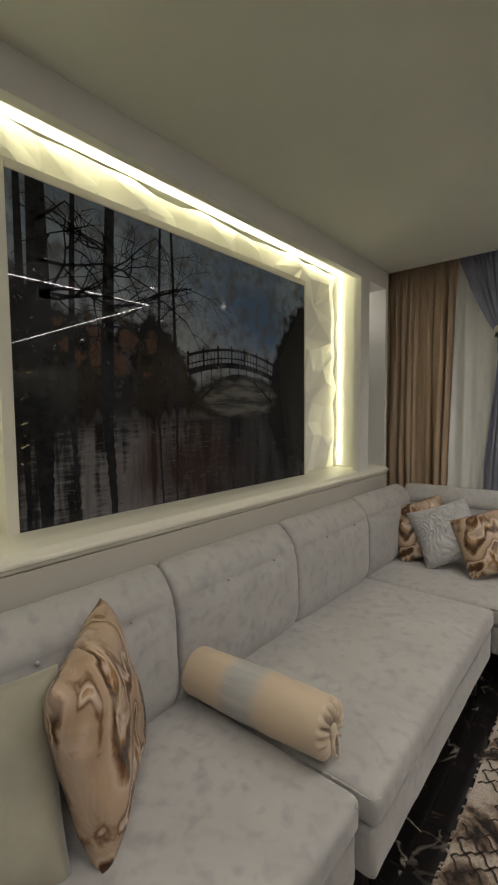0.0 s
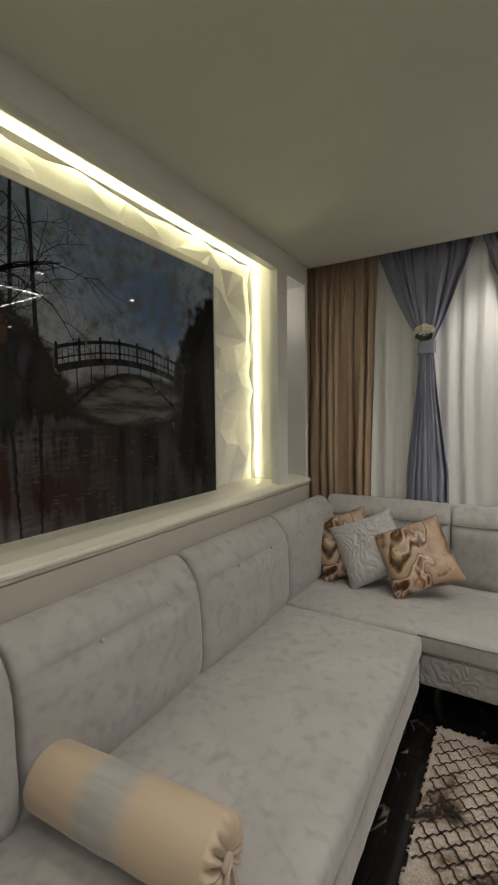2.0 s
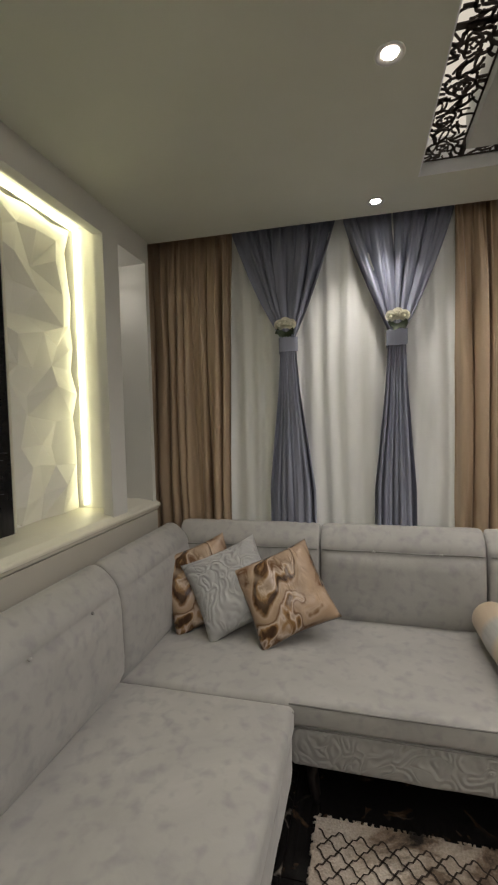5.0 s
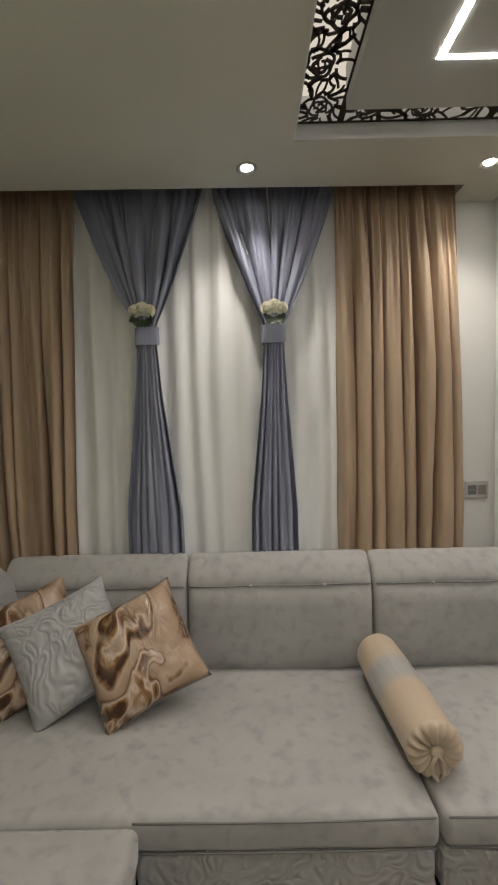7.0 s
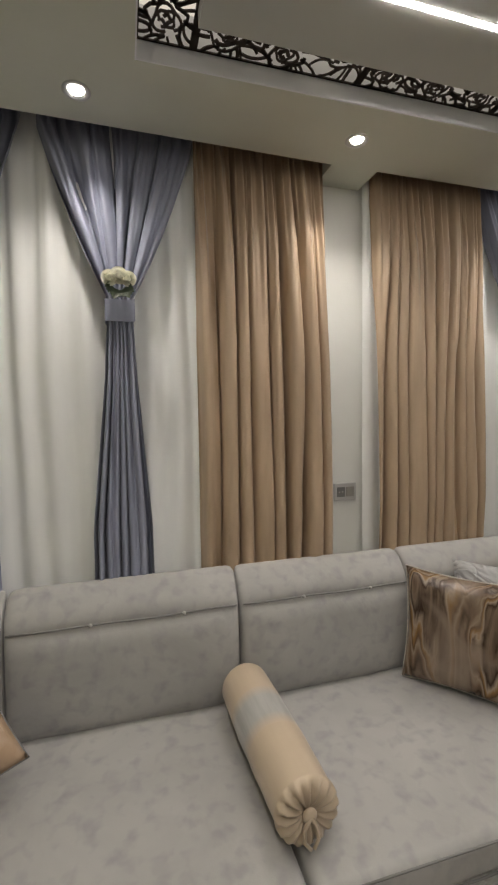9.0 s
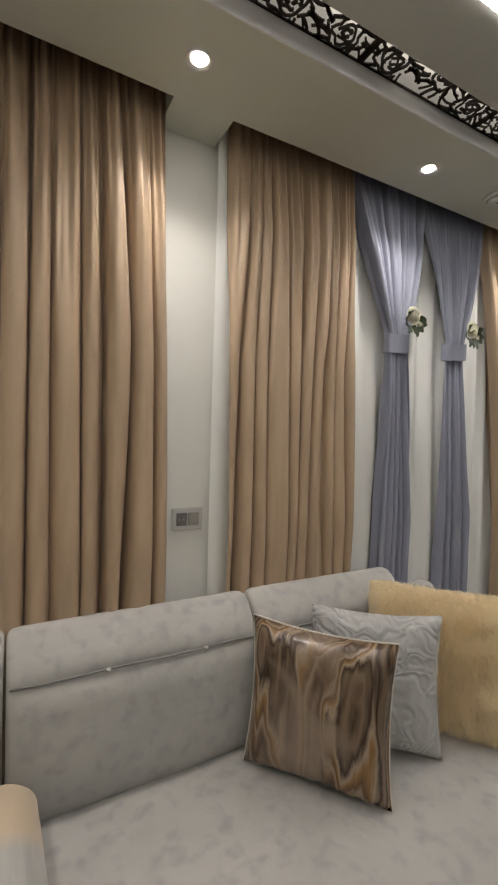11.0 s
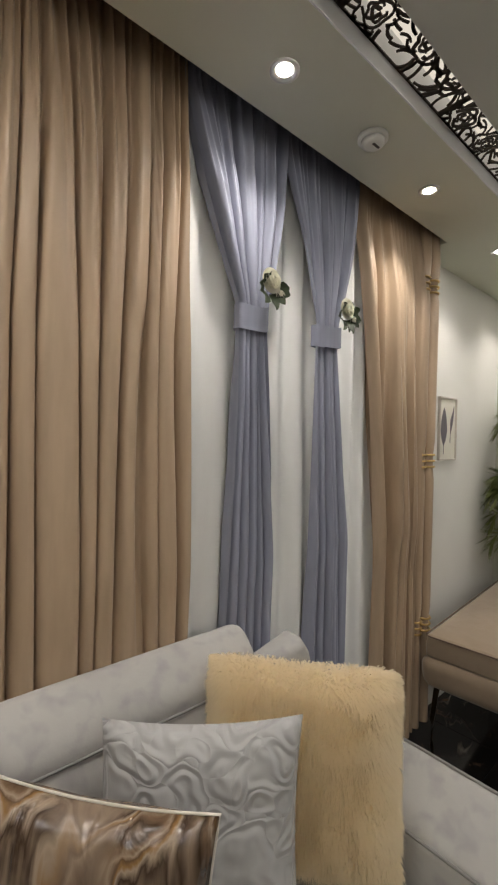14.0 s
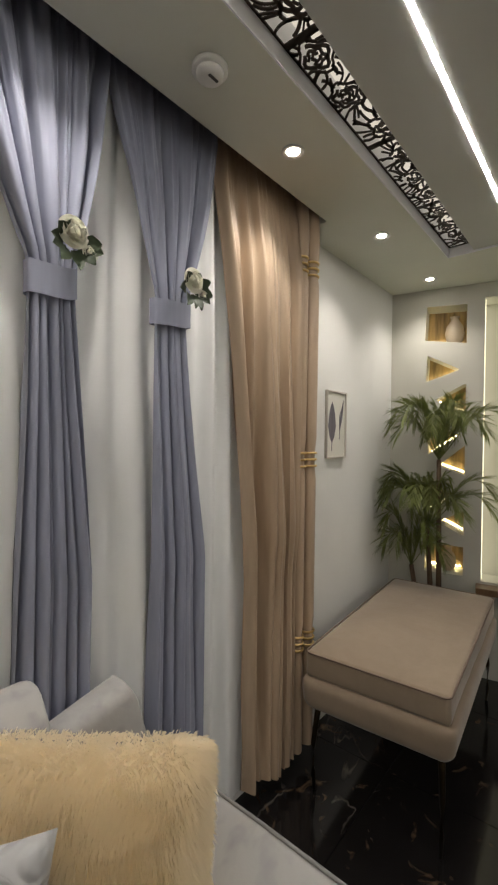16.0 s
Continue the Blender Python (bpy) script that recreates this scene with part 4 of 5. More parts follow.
full_curtain(-1.32, -0.66, -1.28, -.70, 21, "beige satin full-length curtain in deep folds", "beige curtains", 9)
full_curtain(0.60, 1.18, .60, 1.22, 22, "beige satin full-length curtain in deep folds", "beige curtains", 8)
full_curtain(1.43, 2.04, 1.445, 2.065, 23, "beige satin full-length curtain in broad uneven folds", "beige curtains", 9, wander=1.0, full=.52)
last = full_curtain(2.965, 3.46, 3.155, 3.46, 24, "beige satin curtain with gold ring trim near its edge", "beige curtains", 5, .10, full=1.15)
for px, pr in ((3.505, .036), (3.595, .040)):
    # rolled pleats along the edge, bound by gold rings
    bm = bmesh.new()
    N, M = 18, 40
    rows = []
    for j in range(M + 1):
        z = 2.86 + (.11 - 2.86) * j / M
        pinch = 1 - .28 * max(math.exp(-((z - g) / .05) ** 2) for g in (2.455, 1.52, .635)) - .3 * max(0, (z - 2.6) / .26)
        rows.append([bm.verts.new((px + pr * pinch * math.cos(a) * (1 + .10 * math.sin(3 * a + z * 1.1)), 5.925 + pr * 1.1 * pinch * math.sin(a) * (1 + .12 * math.sin(2 * a + z)), z)) for a in [2 * math.pi * k / N for k in range(N)]])
    for ra, rb in zip(rows, rows[1:]):
        for k in range(N):
            bm.faces.new((ra[k], ra[(k + 1) % N], rb[(k + 1) % N], rb[k]))
    part("rolled_pleat", bm, M_BEIGE, last)
    for z in (2.455, 1.52, 0.635):
        for k in range(3):
            bm = bmesh.new()
            zz = z + (k - 1) * .032
            tube(bm, [(px + pr * .90 * math.cos(a), 5.925 + pr * .98 * math.sin(a), zz) for a in [2 * math.pi * q / 16 for q in range(16)]], .0062, 6, True)
            part("gold_ring", bm, M_GOLD, last, "gold ring")
tied_curtain(-0.655, -0.035, -.363, -.266, -.44, -.165, 2.07, -.005, 31, .075)
tied_curtain(0.01, 0.60, .243, .343, .168, .395, 2.07, 0, 32, .075)
tied_curtain(2.03, 2.475, 2.232, 2.350, 2.208, 2.425, 2.05, .028, 33, .085)
tied_curtain(2.485, 2.96, 2.628, 2.768, 2.652, 2.875, 2.055, .042, 34, .075)
for i, (a, b) in enumerate(((-0.80, 0.68), (1.40, 3.30))):
    t = thing("sheer_curtain", ((a + b) / 2, 6.0, 0.07), "ivory sheer curtain hanging behind the drapes", "curtain", "sheer curtains")
    part("drape", drape([(2.86, a), (0, a)], [(2.86, b), (0, b)], [(2.86, 5.995), (0, 5.993)], 13 + i * 2, [(2.86, .006), (2.3, .012), (0, .014)], 51 + i, gather=.3, soft=True), M_SHEER, t)
for a, b in ((-1.44, 1.19), (1.42, 3.65)):
    t = thing("curtain_track", ((a + b) / 2, 5.95, 2.88), "white curtain track inside the ceiling pocket", "curtain rail", "curtain tracks")
    part("rail", box(bmesh.new(), a, b, 5.93, 6.0, 2.865, 2.885, .003), M_WHITEPLASTIC, t, smooth=False)
    part("ceiling_clip", box(bmesh.new(), (a + b) / 2 - .02, (a + b) / 2 + .02, 5.935, 5.975, 2.885, 3.0), M_WHITEPLASTIC, t, smooth=False)


# ---- sofa ----
SEAT, BACK = 0.49, 1.0
def wav(p, k, s):
    return noise.noise((p.x * s + k, p.y * s, p.z * s + 3 * k))


def seat_cushion(t, x0, x1, y0, y1, seed, crown=0.018, z0=0.375, z1=SEAT):
    cx, cy = (x0 + x1) / 2, (y0 + y1) / 2

    def f(p, u):
        if u[2] > 0:
            p.z += crown * (1 - u[0] ** 4) * (1 - u[1] ** 4) - crown * .6
        p.z += .004 * wav(p + Vector((cx, cy, 0)), seed, 4)
        p.x += .004 * wav(p, seed + 2, 5)
        p.y += .004 * wav(p, seed + 4, 5)
        return p
    n = (max(6, int((x1 - x0) / .09)), max(6, int((y1 - y0) / .09)), 2)
    c = part("seat_cushion", pad(bmesh.new(), (cx, cy, (z0 + z1) / 2), (x1 - x0, y1 - y0, z1 - z0), .026, n, f), M_SOFA, t)
    return c


def piping(parent, pts, r=.0045, material=None, closed=False, label=""):
    part("piping", tube(bmesh.new(), pts, r, 6, closed), material or M_PIPE, parent, label)


def loop(x0, x1, y0, y1, z, r=.03):
    pts = []
    for cx, cy, a0 in ((x1 - r, y1 - r, 0), (x0 + r, y1 - r, 90), (x0 + r, y0 + r, 180), (x1 - r, y0 + r, 270)):
        pts += [(cx + r * math.cos(radians(a0 + 22.5 * k)), cy + r * math.sin(radians(a0 + 22.5 * k)), z) for k in range(5)]
    return pts


def base_block(t, x0, x1, y0, y1, seed, z0=0.205, z1=0.372, plain=False):
    cx, cy = (x0 + x1) / 2, (y0 + y1) / 2

    def f(p, u):
        w = wav(p + Vector((cx, cy, 0)), seed, 9) * (.004 if plain else .010) + wav(p, seed + 5, 23) * (.0015 if plain else .006)
        if abs(u[0]) > .99:
            p.x += w
        if abs(u[1]) > .99:
            p.y += w
        return p
    n = (max(6, int((x1 - x0) / .05)), max(6, int((y1 - y0) / .05)), 4)
    part("base", pad(bmesh.new(), (cx, cy, (z0 + z1) / 2), (x1 - x0, y1 - y0, z1 - z0), .022, n, f), M_SOFA if plain else M_BASE, t, "smooth grey velvet base" if plain else "quilted grey base")
    for lx in (x0 + .08, x1 - .08):
        for ly in (y0 + .08, y1 - .08):
            bm = bmesh.new()
            tube(bm, [(lx, ly, .21), (lx, ly, .12), (lx + .012, ly, .03), (lx + .014, ly, 0.0)], .026, 10, False, lambda s: 1.15 - .55 * s)
            # black here paints in the shade that hides the legs
            part("leg", bm, M_BLACK, t, "tapered wooden leg, blackened for the shade under the sofa")


PROFILE = [(0.10, .40), (.05, .40), (.045, .46), (.024, .50), (.006, .535), (0, .60), (.004, .70), (.009, .79), (.014, .85), (.024, .873), (.022, .884), (.032, .912), (.052, .940), (.078, .965), (.108, .988), (.135, .999), (.155, .998), (.168, .985), (.172, .95), (.165, .80), (.150, .55), (.10, .40)]


def backrest(t, along, a0, a1, wall, side, seed, buttons=True, seam=M_PIPE):
    """One buttoned back cushion with a rolled top. along: 'x' or 'y'; wall: its front face at the seat; side: +1 when the wall lies towards larger values."""
    L = a1 - a0
    bm = bmesh.new()
    ends = [(0, .030), (.002, .020), (.006, .011), (.014, .0045), (.028, .001), (.045, 0)]
    ss = [(s, e) for s, e in ends] + [(.045 + (L - .09) * k / 14, 0) for k in range(1, 14)] + [(L - s, e) for s, e in reversed(ends)]
    rings = []
    for s, e in ss:
        ring = []
        u = 2 * s / L - 1
        for d, z in PROFILE[:-1]:
            puff = .012 * (1 - u ** 4) * (1 if .45 < z < .866 and d < .1 else (.6 if z > .89 and d < .12 else 0))
            dd = .085 + (d - .085) * (1 - e / .085) - puff
            zz = z - (e * .55 if z > .9 else 0)
            p = Vector((a0 + s, wall + side * dd, zz)) if along == "x" else Vector((wall + side * dd, a0 + s, zz))
            p += Vector((1, 1, .6)) * .004 * noise.noise(p * 4.5 + Vector((seed, 0, 0)))
            ring.append(bm.verts.new(p))
        rings.append(ring)
    n = len(PROFILE) - 1
    for ra, rb in zip(rings, rings[1:]):
        for k in range(n):
            bm.faces.new((ra[k], ra[(k + 1) % n], rb[(k + 1) % n], rb[k]))
    bm.faces.new(rings[0][::-1]); bm.faces.new(rings[-1])
    b = part("backrest", bm, M_SOFA, t)

    def at(u, d, z):
        return (a0 + u * L, wall + side * (d - .006), z) if along == "x" else (wall + side * (d - .006), a0 + u * L, z)
    pts = [at(.01 + .98 * k / 10, .026 - .005 * math.sin(math.pi * k / 10), .880 - .004 * math.sin(2 * math.pi * k / 5) * .5) for k in range(11)]
    if seam is M_PIPE:
        piping(b, pts, .0035, seam)
    if buttons:
        for u in (.34, .74):
            c = at(u, .016, .882)
            bm = bmesh.new()
            bmesh.ops.create_uvsphere(bm, u_segments=12, v_segments=8, radius=.008 if seam is M_PIPE else .0075, matrix=Matrix.Translation(c) @ Matrix.Diagonal((1, 1, .9, 1)))
            part("button", bm, M_SOFA, b)


def section(label, at):
    return thing("sofa_section", at, label, "sofa", "sections of the corner sofa")


FX, FY = -.905, 5.752      # foot of the back cushions, west run and north run
# west run, part nearest the south
s1 = section("light grey velvet sofa section with buttoned backs", (-.62, 2.6, 0))
seat_cushion(s1, FX - .08, -.215, 1.78, 3.445, 1)
base_block(s1, -1.12, -.225, 1.80, 3.44, 1, plain=True)
piping(s1, loop(FX, -.217, 1.785, 3.44, SEAT - .024), .004, M_BASE)
backrest(s1, "y", 1.80, 2.575, FX, -1, 1, seam=M_BASE)
backrest(s1, "y", 2.585, 3.365, FX, -1, 2, seam=M_BASE)
# west run, long seat
s2 = section("light grey velvet long sofa section with buttoned backs", (-.62, 4.2, 0))
seat_cushion(s2, FX - .08, -.175, 3.455, 5.012, 3, .022)
base_block(s2, -1.12, -.183, 3.46, 4.995, 3, plain=True)
piping(s2, loop(FX, -.177, 3.46, 5.008, SEAT - .026), .004, M_BASE)
backrest(s2, "y", 3.375, 4.165, FX, -1, 3, seam=M_BASE)
backrest(s2, "y", 4.175, 5.0, FX, -1, 4, seam=M_BASE)
# north run with the corner
s3 = section("light grey velvet corner sofa section, deep cushions", (0, 5.4, 0))
seat_cushion(s3, -1.02, .70, 5.018, FY + .08, 5)
base_block(s3, -.20, .695, 5.03, 5.88, 5)
base_block(s3, -1.12, -.21, 4.995, 5.88, 6)
for z in (SEAT - .02, .378):
    piping(s3, [(-.20, 5.022, z), (.1, 5.019, z), (.4, 5.02, z - .001), (.688, 5.024, z)], .0035)
backrest(s3, "y", 5.01, 5.80, FX, -1, 5, False, seam=M_BASE)
backrest(s3, "x", -1.0, -.142, FY, 1, 6, False)
backrest(s3, "x", -.134, .715, FY, 1, 7)
s4 = section("light grey velvet sofa section with a low side arm", (1.5, 5.4, 0))
seat_cushion(s4, .712, 2.375, 5.018, FY + .08, 7)
base_block(s4, .712, 2.52, 5.03, 5.88, 8)
for z in (SEAT - .02, .378):
    piping(s4, [(.725, 5.024, z), (1.2, 5.019, z), (1.8, 5.02, z - .001), (2.36, 5.024, z)], .0035)
backrest(s4, "x", .725, 1.505, FY, 1, 8)
backrest(s4, "x", 1.513, 2.245, FY, 1, 9)


def arm():
    bm = bmesh.new()

    def f(p, u):
        if u[2] > 0:
            p.z += .055 * u[0] + .006 * (1 - u[0] ** 2)
        p.z += .003 * wav(p, 3, 6)
        return p
    pad(bm, (2.468, 5.40, .43), (.182, .78, .44), .018, (6, 12, 4), f)
    a = part("arm", bm, M_SOFA, s4, "low sloping side arm")
    piping(a, [(2.556, 5.03, .70), (2.558, 5.4, .702), (2.556, 5.77, .70)], .005)
    piping(a, [(2.382, 5.03, .592), (2.381, 5.4, .594), (2.382, 5.77, .592)], .004)
    bm = bmesh.new()

    def g(p, u):
        if u[2] > 0:
            p.z += .035 * u[0] - (.42 * (u[0] - .45) ** 2 / .3 if u[0] > .45 else 0)
        p.y += .05 * (p.z + .25) / .5
        return p
    pad(bm, (2.40, FY + .055, .665), (.315, .11, .47), .035, (10, 2, 8), g)
    part("corner_back", bm, M_SOFA, s4)


arm()


# ---- cushions and bolsters ----
def cushion_mesh(size, thick, seed, n=26, wrinkle=.006):
    bm = bmesh.new()
    rows = {}
    for s in (1, -1):
        for i in range(n + 1):
            for j in range(n + 1):
                u, v = 2 * i / n - 1, 2 * j / n - 1
                rim = abs(u) > .999 or abs(v) > .999
                if s == -1 and rim:
                    rows[s, i, j] = rows[1, i, j]
                    continue
                x = size / 2 * u * (1 - .075 * (1 - v * v))
                z = size / 2 * v * (1 - .075 * (1 - u * u))
                h = thick / 2 * ((1 - u ** 4) * (1 - v ** 4)) ** .6
                h *= 1 + .18 * noise.noise((u * 1.5 + seed, v * 1.5, s))
                h += wrinkle * noise.noise((u * 5 + seed, v * 5, s * 3)) * (1 - max(abs(u), abs(v)) ** 6)
                rows[s, i, j] = bm.verts.new((x, -s * h, z))
    for s in (1, -1):
        for i in range(n):
            for j in range(n):
                q = (rows[s, i, j], rows[s, i + 1, j], rows[s, i + 1, j + 1], rows[s, i, j + 1])
                bm.faces.new(q if s == 1 else q[::-1])
    return bm


def cushion(name, center, yaw, lean, roll, size, thick, material, label, seed, edge=None, group="scatter cushions"):
    """Stands on its lower edge; yaw turns its face from -y, lean tips it back, roll turns it in its own plane."""
    t = new(name)
    t.matrix_world = pose(*center, 0, 0, yaw) @ pose(0, 0, 0, -lean) @ pose(0, 0, 0, 0, roll)
    ORIGIN[t] = Vector(center)
    tagged(t, label, "cushion", group)
    part("cover", cushion_mesh(size, thick, seed), material, t, local=True)
    if edge:
        pts = []
        n = 16
        h = size / 2
        for side in range(4):
            for i in range(n):
                w = 2 * i / n - 1
                o = h * (1 - .075 * (1 - w * w))
                pts.append([(w * h, 0, -o), (o, 0, w * h), (-w * h, 0, o), (-o, 0, -w * h)][side])
        part("edge_piping", tube(bmesh.new(), pts, .0028, 6, True), edge, t, local=True)
    return t


M_PIPEPALE = mat("pale_piping", (0.62, 0.58, 0.52), 0.5)
M_CREAMPLUSH = velvet("cream_plush", (0.34, 0.32, 0.25), (0.27, 0.25, 0.185), False, 0.4)
cushion("satin_cushion", (1.60, 5.545, .73), -52, 7, 0, .48, .15, M_SATIN, "brown and gold marbled satin cushion against the sofa back", 11, M_PIPEPALE)
cushion("quilted_cushion", (1.875, 5.575, .735), -34, 12, 2, .47, .13, M_QUILT, "pale grey quilted satin cushion", 12)
cushion("satin_cushion", (-.295, 5.515, .722), 10, 32, -23, .43, .15, M_SATINPALE, "bronze swirl satin cushion tipped on its corner", 13, M_PIPE)
cushion("quilted_cushion", (-.580, 5.53, .725), 16, 28, -22, .43, .13, M_QUILT, "pale grey quilted satin cushion in the sofa corner", 14)
cushion("satin_cushion", (-.775, 5.575, .715), 24, 24, -18, .43, .13, M_SATINPALE, "bronze swirl satin cushion behind a grey one", 15)
cushion("satin_cushion", (-.785, 2.970, .722), 136, 12, -2, .50, .17, M_SATINPALE, "bronze swirl satin cushion leaning on the sofa back", 16)
cushion("plush_cushion", (-.80, 2.60, .70), 70, 22, 0, .48, .17, M_CREAMPLUSH, "plain cream plush cushion beside a satin one", 17)


def fur_cushion():
    t = cushion("fur_cushion", (2.19, 5.56, .755), -50, 9, 0, .50, .17, M_FUR, "fluffy cream long-fur cushion in the sofa corner", 18)
    rnd = random.Random(9)
    verts, faces = [], []
    S, T = .515, .175
    for s in (1, -1):
        for k in range(34000 if s == 1 else 9000):
            u, v = rnd.uniform(-1, 1), rnd.uniform(-1, 1)
            if k % 5 == 0:
                if rnd.random() < .5:
                    u = rnd.choice((-1, 1)) * rnd.uniform(.93, 1)
                else:
                    v = rnd.choice((-1, 1)) * rnd.uniform(.93, 1)
            x = S / 2 * u * (1 - .075 * (1 - v * v) - .06 * v ** 4 * u * u)
            z = S / 2 * v * (1 - .075 * (1 - u * u) - .06 * u ** 4 * v * v)
            h = T / 2 * max(0, (1 - u ** 4) * (1 - v ** 4)) ** .6
            p = Vector((x, -s * h, z))
            nrm = Vector((u ** 5 * 1.2 + rnd.uniform(-.28, .28), -s * max(.2, 1 - max(abs(u), abs(v)) ** 4), v ** 5 * 1.2 - .55 + rnd.uniform(-.28, .28))).normalized()
            clump = Vector((noise.noise((u * 4, v * 4, s)), 0, noise.noise((u * 4 + 9, v * 4, s)))) * .7
            d = (nrm + clump).normalized() * rnd.uniform(.014, .034)
            sd = d.cross(Vector((rnd.uniform(-1, 1), rnd.uniform(-1, 1), rnd.uniform(-1, 1)))).normalized() * .0008
            i = len(verts)
            verts += [p - sd, p + sd, p + d * .6 + sd * .7 + Vector((0, 0, -.003)), p + d + Vector((0, 0, -.014))]
            faces += [(i, i + 1, i + 2), (i, i + 2, i + 3)]
    me = bpy.data.meshes.new("fur")
    me.from_pydata(verts, [], faces)
    me.materials.append(M_FUR)
    ob = new("fur", me)
    ob.parent = t
    tagged(ob, "long cream fur", "", "", "stuff")


fur_cushion()


def bolster(a, b, r, label, seed):
    """A round bolster lying from a to b, with a gathered end at b."""
    a, b = Vector(a), Vector(b)
    L = (b - a).length
    q = (b - a).to_track_quat("Z", "Y").to_matrix().to_4x4()
    t = new("bolster_cushion")
    t.matrix_world = Matrix.Translation((a + b) / 2) @ q
    ORIGIN[t] = (a + b) / 2
    tagged(t, label, "cushion", "bolsters")
    I = Matrix.Identity(4)
    sag = lambda s: r * (1 + .03 * math.sin(s * 9 + seed))

    def sleeve(z0, z1, close0):
        bm = bmesh.new()
        prof = []
        if close0:
            prof += [(.01, z0 - .004), (r * .6, z0 - .002), (r * .9, z0 + .008)]
        for k in range(9):
            z = z0 + (z1 - z0) * k / 8
            prof.append((sag(z), z + (.02 if close0 and k == 0 else 0)))
        lathe(bm, prof, I, 28)
        bmesh.ops.delete(bm, geom=[q for q in bm.faces if len(q.verts) > 4], context='FACES_ONLY')
        for v in bm.verts:
            v.co += v.co.normalized() * .003 * noise.noise(v.co * 14 + Vector((seed, 0, 0)))
        return bm
    part("sleeve", sleeve(-L / 2, -L * .20, True), M_BOLSTER, t, local=True)
    part("middle_band", sleeve(-L * .20, L * .12, False), M_BOLSTERGREY, t, "grey patterned middle band", local=True)
    part("sleeve", sleeve(L * .12, L / 2 - .012, False), M_BOLSTER, t, local=True)
    # pleated end cap
    bm = bmesh.new()
    N = 64
    rings = []
    for rr, z, pl in ((1.0, L / 2 - .014, 0), (.97, L / 2, .05), (.75, L / 2 + .008, .10), (.45, L / 2 + .006, .10), (.2, L / 2 - .002, .06)):
        rings.append([bm.verts.new((r * rr * math.cos(2 * math.pi * k / N), r * rr * math.sin(2 * math.pi * k / N), z + (.008 if k % 4 < 2 else -.008) * (pl > 0) * pl * 12)) for k in range(N)])
    for x, y in zip(rings, rings[1:]):
        for k in range(N):
            bm.faces.new((x[k], x[(k + 1) % N], y[(k + 1) % N], y[k]))
    bm.faces.new(rings[-1])
    part("gathered_end", bm, M_BOLSTER, t, "pleated satin end", local=True)
    bm = bmesh.new()
    bmesh.ops.create_uvsphere(bm, u_segments=14, v_segments=8, radius=.021, matrix=Matrix.Translation((0, 0, L / 2 + .010)) @ Matrix.Diagonal((1, 1, .5, 1)))
    part("rosette_button", bm, M_BOLSTER, t, local=True)
    down = (q.inverted() @ Vector((0, 0, -1)))
    down = Vector((down.x, down.y, 0)).normalized()
    sd = Vector((-down.y, down.x, 0))
    for k in (-1, 1):
        bm = bmesh.new()
        e = Vector((0, 0, L / 2 + .016))
        pts = [e, e + down * .03 + sd * .018 * k, e + down * .06 + sd * .02 * k + Vector((0, 0, .006)), e + down * .078 + sd * .004 * k + Vector((0, 0, .012))]
        tube(bm, pts, .006, 6, False, lambda s: 1.1 - .3 * s)
        part("tie", bm, M_BOLSTER, t, "satin ribbon tie", local=True)
    return t


bolster((-.918, 3.444, .587), (-.350, 3.500, .582), .092, "champagne satin bolster with grey band and gathered end", 1)
bolster((.712, 5.715, .592), (.733, 5.135, .586), .092, "champagne satin bolster lying across the seat join", 2)


# ---- bench, plant, small wall things ----
def bench():
    t = new("bench")
    t.matrix_world = pose(3.49, 5.215, 0, 0, 0, 4)
    ORIGIN[t] = Vector((3.49, 5.215, 0))
    tagged(t, "taupe velvet upholstered bench with piped top cushion", "bench")
    L, D = 1.32, .62

    def f(p, u):
        if u[2] > 0:
            p.z += .012 * (1 - u[0] ** 4) * (1 - u[1] ** 4)
        p.y += .004 * wav(p, 1, 6)
        return p
    part("cushion", pad(bmesh.new(), (L / 2, D / 2, .585), (L, D, .118), .022, (12, 8, 2), f), M_TAUPE, t, local=True)

    def g(p, u):
        k = .5 - u[2] / 2
        p.x += (-.012 * u[0]) * k
        p.y += (-.012 * u[1]) * k
        return p
    part("base", pad(bmesh.new(), (L / 2, D / 2, .455), (L + .05, D + .05, .155), .05, (12, 8, 3), g), M_TAUPE, t, local=True)
    for z in (.639,):
        part("piping", tube(bmesh.new(), loop(-.001, L + .001, -.001, D + .001, z, .03), .004, 6, True), M_TAUPEPIPE, t, local=True)
    # brass colour taken near black for the shade under the bench
    brass = mat("shaded_brass", (0.045, 0.032, 0.018), 0.45, 1.0)
    for lx in (.05, L - .05):
        for ly in (.04, D - .05):
            sx, sy = (-1 if lx < .5 else 1), (-1 if ly < .3 else 1)
            part("leg", tube(bmesh.new(), [(lx, ly, .40), (lx + .012 * sx, ly + .006 * sy, .33), (lx + .030 * sx, ly + .012 * sy, .22), (lx + .030 * sx, ly + .012 * sy, .08), (lx + .022 * sx, ly + .008 * sy, .0)], .012, 10, False, lambda s: 1.25 - .6 * s), brass, t, "slim curved brass leg", local=True)


bench()


